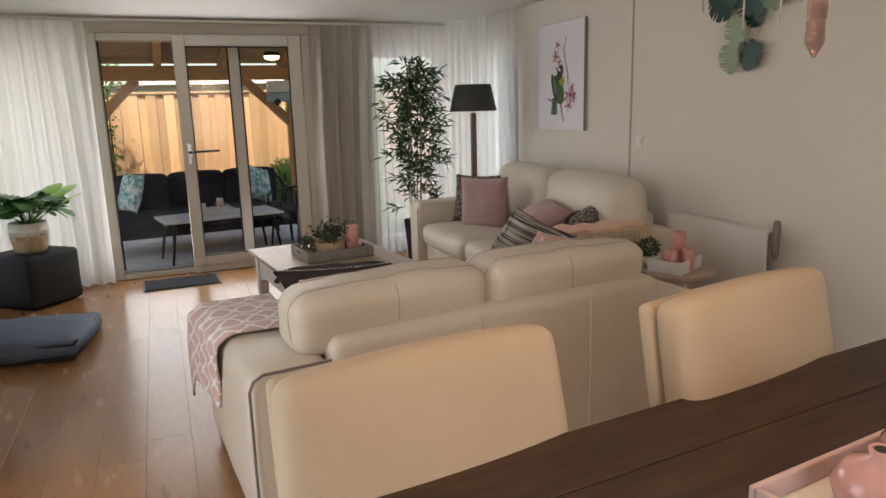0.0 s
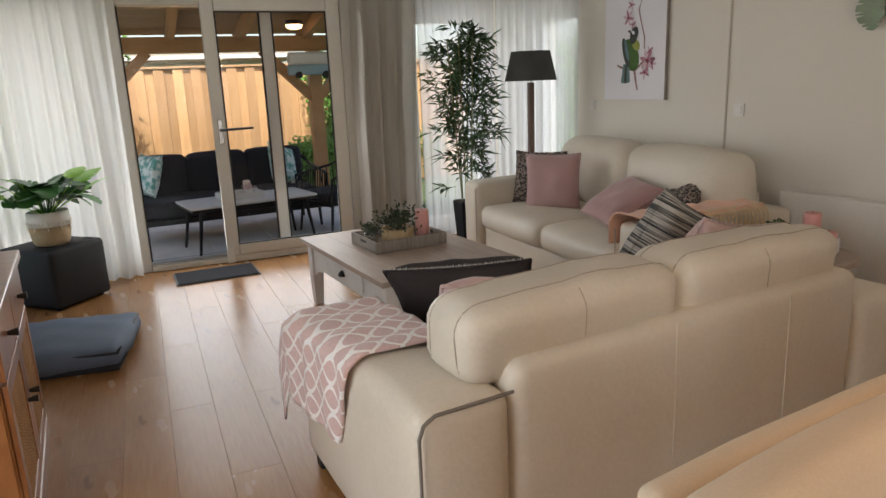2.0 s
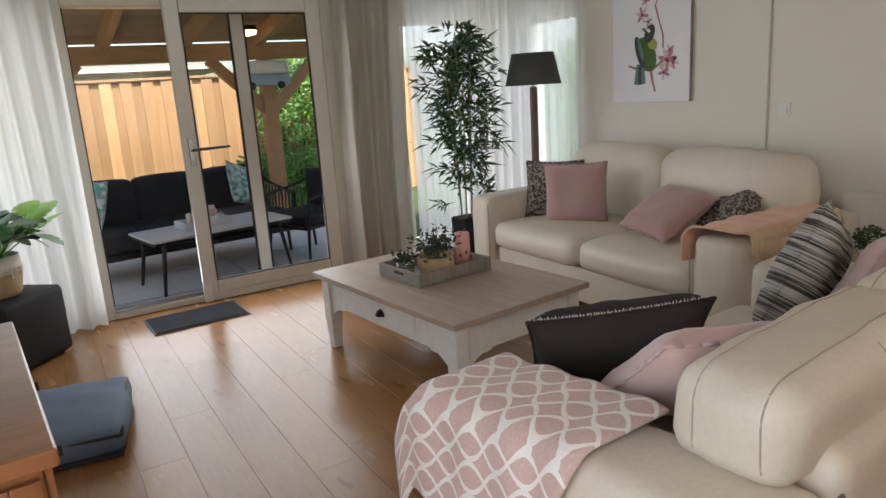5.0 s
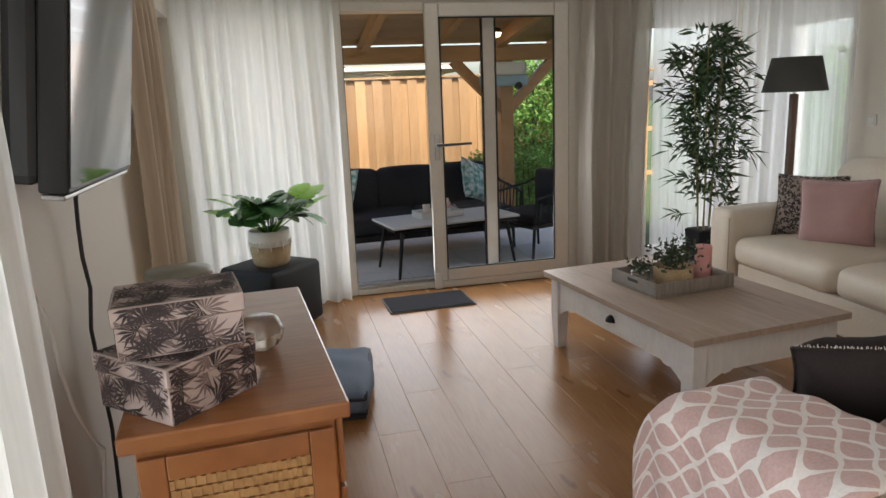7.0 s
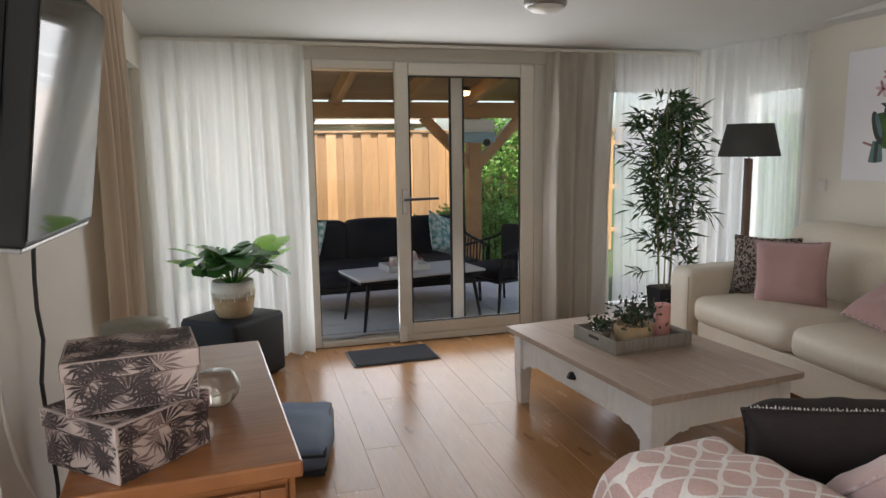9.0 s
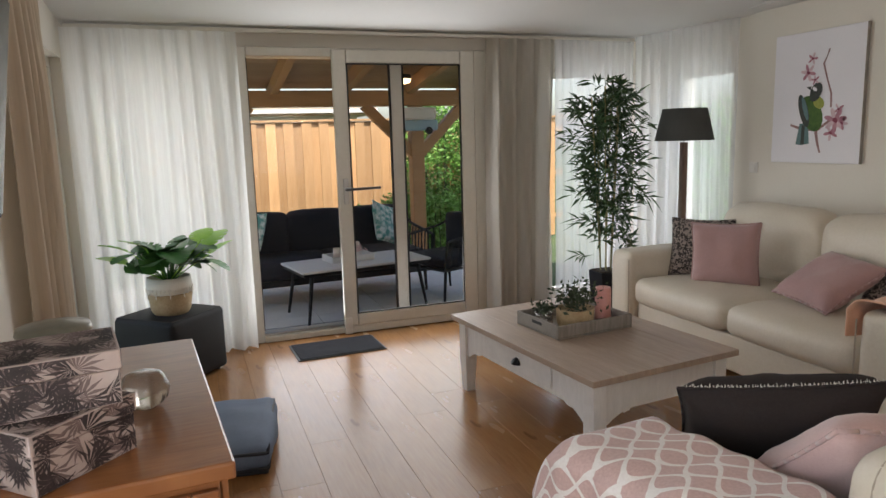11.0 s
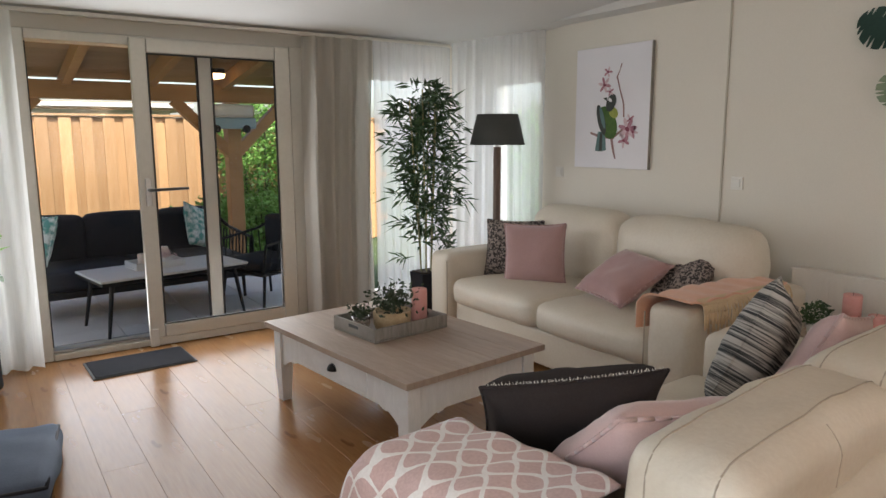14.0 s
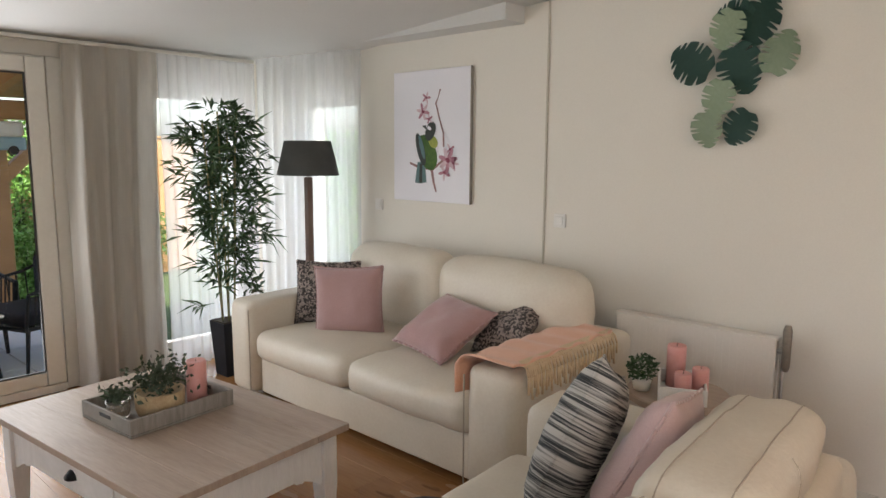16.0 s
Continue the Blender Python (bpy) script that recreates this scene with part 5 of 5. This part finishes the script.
pd = thing("pendant_lamp", 2.14, -0.85, 0.0, 0, "pendant lamp with pink crystal drops over the dining table", "lamp")
part("cord", rod((0, 0, 2.05), (0, 0, 2.399), 0.004), iron, pd)
part("ring", lathe([(0.16, 2.02), (0.165, 2.03), (0.16, 2.04), (0.155, 2.03)], 30), lamp_metal, pd)
part("bulb", lathe([(0.01, 1.95), (0.035, 1.975), (0.035, 2.0), (0.012, 2.05)], 16), warm_bulb, pd, "", True)
for k in range(22):
    a = k * 0.2856
    r = 0.155 if k % 2 else 0.12
    x, y = r * math.cos(a), r * math.sin(a)
    zb = 1.50 + 0.13 * rng.random()
    dpart = part("crystal_string", rod((x, y, zb + 0.05), (x, y, 2.025), 0.002, 0.002, 4), lamp_metal, pd)
    for j in range(4):
        z = zb + j * 0.085
        part("crystal", lathe([(0.002, z), (0.014, z + 0.022), (0.002, z + 0.045)], 6), pink_crystal, dpart)
lamp_data = bpy.data.lights.new("dining_bulb", "POINT")
lamp_data.energy, lamp_data.color, lamp_data.shadow_soft_size = 8.5, (1.0, 0.66, 0.42), 0.12
new("dining_bulb", lamp_data).location = (2.14, -0.85, 1.86)

cl = thing("ceiling_lamp", 2.05, 3.60, 2.325, 0, "round metal ceiling lamp, switched off", "lamp")
part("housing", lathe([(0.115, -0.075), (0.12, -0.06), (0.12, 0.0)], 30), lamp_metal, cl, "", True)
part("diffuser", lathe([(0.02, -0.112), (0.08, -0.098), (0.105, -0.076)], 30), plastic_white, cl, "", True)

# ---- garden ----
GZ = -0.06
structure("ground", box(-60, 5.24, -0.30, 60, 90, GZ - 0.035), soil_ground, "garden soil and lawn reaching away from the house")
structure("ground_front", box(-60, -60, -0.30, 60, 5.238, -0.16), soil_ground, "plain ground around the house")
terrace = structure("pavement", box(-1.6, 5.25, -0.2, 3.5, 7.95, GZ - 0.012), concrete, "pale grey concrete paved terrace")

# covered veranda
vr = thing("veranda_roof", 0, 0, GZ, 0, "larch timber veranda with heavy posts, braces and rafters", "veranda")
for x in (0.50, 2.93):
    part("post", box(x - 0.075, 7.48, 0.0, x + 0.075, 7.63, 1.88, 0.006), beam_wood, vr)
    for s in (-1, 1):
        m = Matrix.Translation((x + s * 0.30, 7.555, 1.60)) @ pose(0, 0, 0, 0, s * 45, 0)
        part("brace", add_box(bmesh.new(), -0.055, -0.05, -0.42, 0.055, 0.05, 0.42, 0.005, 2, m), beam_wood, vr)
part("main_beam", box(-0.35, 7.47, 1.882, 3.75, 7.63, 2.055, 0.006), beam_wood, vr)
part("wall_plate", box(-0.35, 5.25, 2.26, 3.75, 5.33, 2.42, 0.005), beam_wood, vr)
ang = math.atan2(0.34, 2.25)
for k in range(6):
    x = -0.15 + 0.75 * k
    m = Matrix.Translation((x, 6.62, 2.215)) @ pose(0, 0, 0, -math.degrees(ang), 0, 0)
    part("rafter", add_box(bmesh.new(), -0.04, -1.30, -0.07, 0.04, 1.25, 0.07, 0.004, 2, m), beam_wood, vr)
for k in range(17):
    m = Matrix.Translation((1.7, 5.38 + k * 0.152, 2.305 + (6.62 - 5.38 - k * 0.152) * 0.151)) @ pose(0, 0, 0, -math.degrees(ang), 0, 0)
    part("roof_plank", add_box(bmesh.new(), -2.1, -0.0745, -0.012, 2.1, 0.0745, 0.012, 0.002, 1, m), roof_board, vr)
lo_ = thing("veranda_lamp", 2.62, 7.0, 2.03, 0, "round outdoor ceiling lamp giving warm light", "lamp")
part("base", lathe([(0.09, 0.045), (0.09, 0.09)], 20), iron, lo_)
part("glass_cap", lathe([(0.02, -0.01), (0.08, 0.005), (0.095, 0.044)], 20), warm_bulb, lo_, "glowing cap", True)
sg = thing("hanging_sign", 2.86, 7.38, 1.54, 0, "blue and white caravan-shaped wooden sign on the post", "sign")
part("board", box(-0.28, -0.012, 0.0, 0.28, 0.012, 0.12, 0.02), sign_blue, sg)
part("upper_board", box(-0.27, -0.011, 0.121, 0.26, 0.011, 0.26, 0.03), table_white, sg)
for x in (-0.15, 0.17):
    part("wheel", rod((x, -0.022, 0.0), (x, 0.018, 0.0), 0.042, 0.042, 16), iron, sg)
part("bracket", box(-0.02, 0.013, 0.10, 0.02, 0.098, 0.14), iron, sg)

# outdoor sofa
os_ = thing("garden_sofa", 1.65, 6.62, GZ, 4, "black garden sofa with anthracite cushions on the terrace", "garden sofa")
part("seat_frame", box(-0.98, -0.36, 0.20, 0.98, 0.40, 0.26, 0.01), iron, os_)
for x0, x1, s in ((-0.92, -0.005, 51), (0.005, 0.92, 52)):
    part("seat_cushion", soft_box(x0, -0.36, 0.262, x1, 0.30, 0.43, 0.04, 0.015, 0.003, 4, s), anthracite, os_, "", True)
for i in range(3):
    q = soft_box(-0.92 + i * 0.615, 0.22, 0.40, -0.92 + (i + 1) * 0.615 - 0.008, 0.40, 0.82, 0.05, 0.02, 0.005, 4, 53 + i)
    part("back_cushion", q, anthracite, os_, "", True)
for sx in (-1, 1):
    q = tube([(sx * 0.99, -0.36, 0.26), (sx * 1.02, -0.34, 0.56), (sx * 1.0, 0.20, 0.62), (sx * 0.94, 0.44, 0.74)], 0.016, 8)
    part("arm_frame", q, iron, os_)
    for k in range(9):
        y = -0.32 + k * 0.085
        part("rope", rod((sx * 0.985, y, 0.25), (sx * 1.012, y + 0.01, 0.585), 0.007, 0.007, 6), rope_black, os_)
    for y in (-0.32, 0.36):
        part("leg", rod((sx * 0.93, y, 0), (sx * 0.92, y, 0.2), 0.014, 0.018), iron, os_)
part("back_frame", tube([(-0.94, 0.44, 0.74), (0, 0.47, 0.76), (0.94, 0.44, 0.74)], 0.016, 8), iron, os_)
cushion("white cushion with a green leaf print on the garden sofa", tropic_cloth, 0.42, 0.42, 0.13, pose(0.93, 6.62, 0.60, -18, 0, -62), 11.0)
cushion("white cushion with a green leaf print on the garden sofa", tropic_cloth, 0.42, 0.42, 0.13, pose(2.30, 6.70, 0.60, -18, 18, 40), 12.0)

# outdoor table
ot = thing("garden_table", 1.78, 5.88, GZ, 10, "low garden table with a pale top and black splayed legs", "table")
part("tabletop", box(-0.60, -0.30, 0.435, 0.60, 0.30, 0.455, 0.006), table_white, ot)
part("frame", box(-0.585, -0.285, 0.405, 0.585, 0.285, 0.433, 0.004), iron, ot)
for sx in (-1, 1):
    for sy in (-1, 1):
        part("leg", rod((sx * 0.56, sy * 0.27, 0), (sx * 0.50, sy * 0.23, 0.405), 0.012, 0.019), iron, ot)
oy = thing("garden_tray", 1.72, 5.93, GZ + 0.456, 10, "white tray with candles and a pink flower pot", "tray")
part("tray_floor", box(-0.20, -0.13, 0, 0.20, 0.13, 0.012), table_white, oy)
for y in (-0.13, 0.118):
    part("side", box(-0.20, y, 0.013, 0.20, y + 0.012, 0.055, 0.003), table_white, oy)
for x in (-0.20, 0.188):
    part("end", box(x, -0.117, 0.013, x + 0.012, 0.117, 0.055, 0.003), table_white, oy)
for x, y, h in ((-0.10, 0.0, 0.10), (0.08, 0.03, 0.14)):
    candle(pose(1.72 + x, 5.93 + y, GZ + 0.469), 0.035, h, cream_wax, "cream candle on the garden tray")
small_plant("potted_flower", pose(1.80, 5.90, GZ + 0.469), 0.04, 0.06, table_white, light_pink, 90, "pink flowers in a small white pot", 0.014)


def garden_chair(m):
    c = new("garden_chair")
    c.matrix_basis = m
    tagged(c, "black rope garden armchair with a grey seat cushion", "garden chair", "garden chairs")
    part("seat_frame", box(-0.29, -0.30, 0.30, 0.29, 0.28, 0.33, 0.008), iron, c)
    part("seat_cushion", soft_box(-0.27, -0.29, 0.332, 0.27, 0.25, 0.43, 0.03, 0.012, 0.002, 4, 61), anthracite, c, "", True)
    part("back_cushion", soft_box(-0.25, 0.18, 0.43, 0.25, 0.30, 0.78, 0.04, 0.012, 0.002, 4, 62), anthracite, c, "", True)
    q = tube([(-0.31, -0.30, 0.33), (-0.33, -0.28, 0.58), (-0.33, 0.16, 0.64), (-0.22, 0.34, 0.74), (0.22, 0.34, 0.74), (0.33, 0.16, 0.64), (0.33, -0.28, 0.58), (0.31, -0.30, 0.33)], 0.013, 8)
    part("arm_frame", q, iron, c)
    for k in range(11):
        x = -0.22 + k * 0.044
        part("rope", rod((x, 0.28, 0.32), (x, 0.34, 0.74), 0.006, 0.006, 5), rope_black, c)
    for sx in (-1, 1):
        for k in range(6):
            y = -0.22 + k * 0.08
            part("rope", rod((sx * 0.30, y, 0.32), (sx * 0.33, y, 0.62), 0.006, 0.006, 5), rope_black, c)
        for y in (-0.26, 0.24):
            part("leg", rod((sx * 0.29, y * 1.15, 0), (sx * 0.27, y, 0.30), 0.012, 0.016), iron, c)
    return c


garden_chair(pose(2.72, 6.05, GZ, 0, 0, -70))

# fence: boards alternate before and behind the rails
FY = 9.15
fe = thing("fence", 0, FY, GZ - 0.04, 0, "tall new larch board fence behind the terrace", "fence")
fb = box(-0.066, -0.010, 0.03, 0.066, 0.010, 1.80, 0.003, 1)
board = bpy.data.meshes.new("board")
fb.to_mesh(board)
fb.free()
board.materials.append(fence_wood)
rg = random.Random(12)
for k in range(84):
    x = -4.2 + 0.118 * k
    shared("board", board, fe, pose(x, 0.017 if k % 2 else -0.017, 0, 0, rg.uniform(-0.3, 0.3), 0))
for z in (0.3, 0.95, 1.6):
    part("rail", box(-4.3, 0.028, z, 5.8, 0.0365, z + 0.07), fence_wood, fe)
part("cap", box(-4.3, -0.045, 1.805, 5.8, 0.045, 1.835, 0.004), fence_wood, fe)
for x in (-4.35, -2.5, -0.7, 1.1, 2.9, 4.7):
    part("post", box(x - 0.045, 0.037, 0.0, x + 0.045, 0.125, 1.80), fence_wood, fe)
# low planting before the fence
b = bmesh.new()
for k in range(2300):
    x = rg.uniform(-3.5, 5.2)
    h = 0.42 + 0.30 * noise.noise(Vector((x * 1.7, 0, 5))) + (0.30 if x > 2.9 else 0)
    leaf_cluster(b, (x, 8.82 + rg.uniform(-0.16, 0.16), max(0.02, h * rg.random() ** 0.5)), 3, (0.05, 0.05, 0.04), 0.032, rg, 2.2)
tagged(part("border_shrubs", b, shrub_leaf), "low leafy shrubs in a border before the fence", "shrubs", "", "stuff")


def hedge(name, x0, x1, y0, y1, top, count, label, seed):
    h = thing(name, 0, 0, GZ - 0.04, 0, label, "hedge")
    r3 = random.Random(seed)
    q = bmesh.new()
    for _ in range(count):
        p = Vector((r3.uniform(x0, x1), r3.uniform(y0, y1), top * r3.random()))
        bulge = 0.16 * noise.noise(p * 1.8)
        p.y += bulge
        p.x += bulge
        leaf_cluster(q, p, 4, (0.04, 0.04, 0.04), 0.032, r3, 1.7)
    part("foliage", q, hedge_leaf, h)
    q = bmesh.new()
    for _ in range(14):
        x, y = r3.uniform(x0, x1), (y0 + y1) / 2
        add_rod(q, (x, y, 0), (x + r3.uniform(-0.1, 0.1), y, top * 0.9), 0.02, 0.006, 6)
    part("branches", q, hedge_core, h)


hedge("ivy_hedge", 3.15, 4.5, 8.55, 9.0, 2.05, 2600, "bright green climbing hedge at the corner of the fence", 21)
hedge("ivy_hedge", -1.3, 0.78, 7.95, 8.4, 2.2, 2900, "bright green leafy hedge beside the terrace", 22)
hedge("clipped_shrub", 2.75, 3.7, 8.05, 8.5, 0.80, 1500, "dense dark green shrub behind the post", 23)
# pale shed roof seen over the fence
shd = thing("garden_shed", 1.0, 12.4, GZ - 0.04, 0, "grey shed roof showing above the fence", "shed")
part("wall", box(-2.4, 0, 0, 2.4, 2.4, 2.0), concrete, shd)
part("roof", box(-2.7, -0.35, 2.0, 2.7, 2.7, 2.12, 0.01), roof_board, shd)
part("gutter", box(-2.7, -0.42, 2.03, 2.7, -0.352, 2.10, 0.01), table_white, shd)
ln = thing("lawn_hedge", 0, 0, 0, 0, "tall green hedge along the side of the garden", "hedge")
q = bmesh.new()
r4 = random.Random(33)
for _ in range(2600):
    p = Vector((7.6 + r4.uniform(-0.2, 0.2), r4.uniform(1.0, 9.5), 1.9 * r4.random()))
    leaf_cluster(q, p, 3, (0.06, 0.06, 0.06), 0.05, r4, 1.7)
part("foliage", q, hedge_leaf, ln)

# terrace slabs
tl = box(-0.297, -0.297, -0.04, 0.297, 0.297, 0.0, 0.004, 1)
tile = bpy.data.meshes.new("paving_slab")
tl.to_mesh(tile)
tl.free()
tile.materials.append(concrete)
for i in range(8):
    for j in range(4):
        shared("paving_slab", tile, terrace, pose(-1.3 + i * 0.6, 5.56 + j * 0.6, GZ + rg.uniform(-0.002, 0.001)))

# ---- floor boards ----
lens_ = (1.85, 2.2, 0.86)
BW = 0.19
fl = bpy.data.objects["floor"]
board_mesh = {}


def board_of(length):
    key = round(length, 2)
    if key not in board_mesh:
        b = box(-BW / 2 + 0.0003, 0, -0.010, BW / 2 - 0.0003, key - 0.0005, 0.0, 0.0007, 1)
        me = bpy.data.meshes.new("board")
        b.to_mesh(me)
        b.free()
        me.materials.append(floor_board)
        board_mesh[key] = me
    return board_mesh[key]


rng = random.Random(4)
x = XL - 0.02
while x < XR + 0.05:
    y, length = YB - 0.2, rng.uniform(0.4, 2.0)
    while y < YD + 0.1:
        length = min(length, YD + 0.14 - y)
        shared("floor_plank", board_of(length), fl, pose(x + BW / 2, y, 0))
        y += round(length, 2)
        length = rng.choice(lens_)
    x += BW
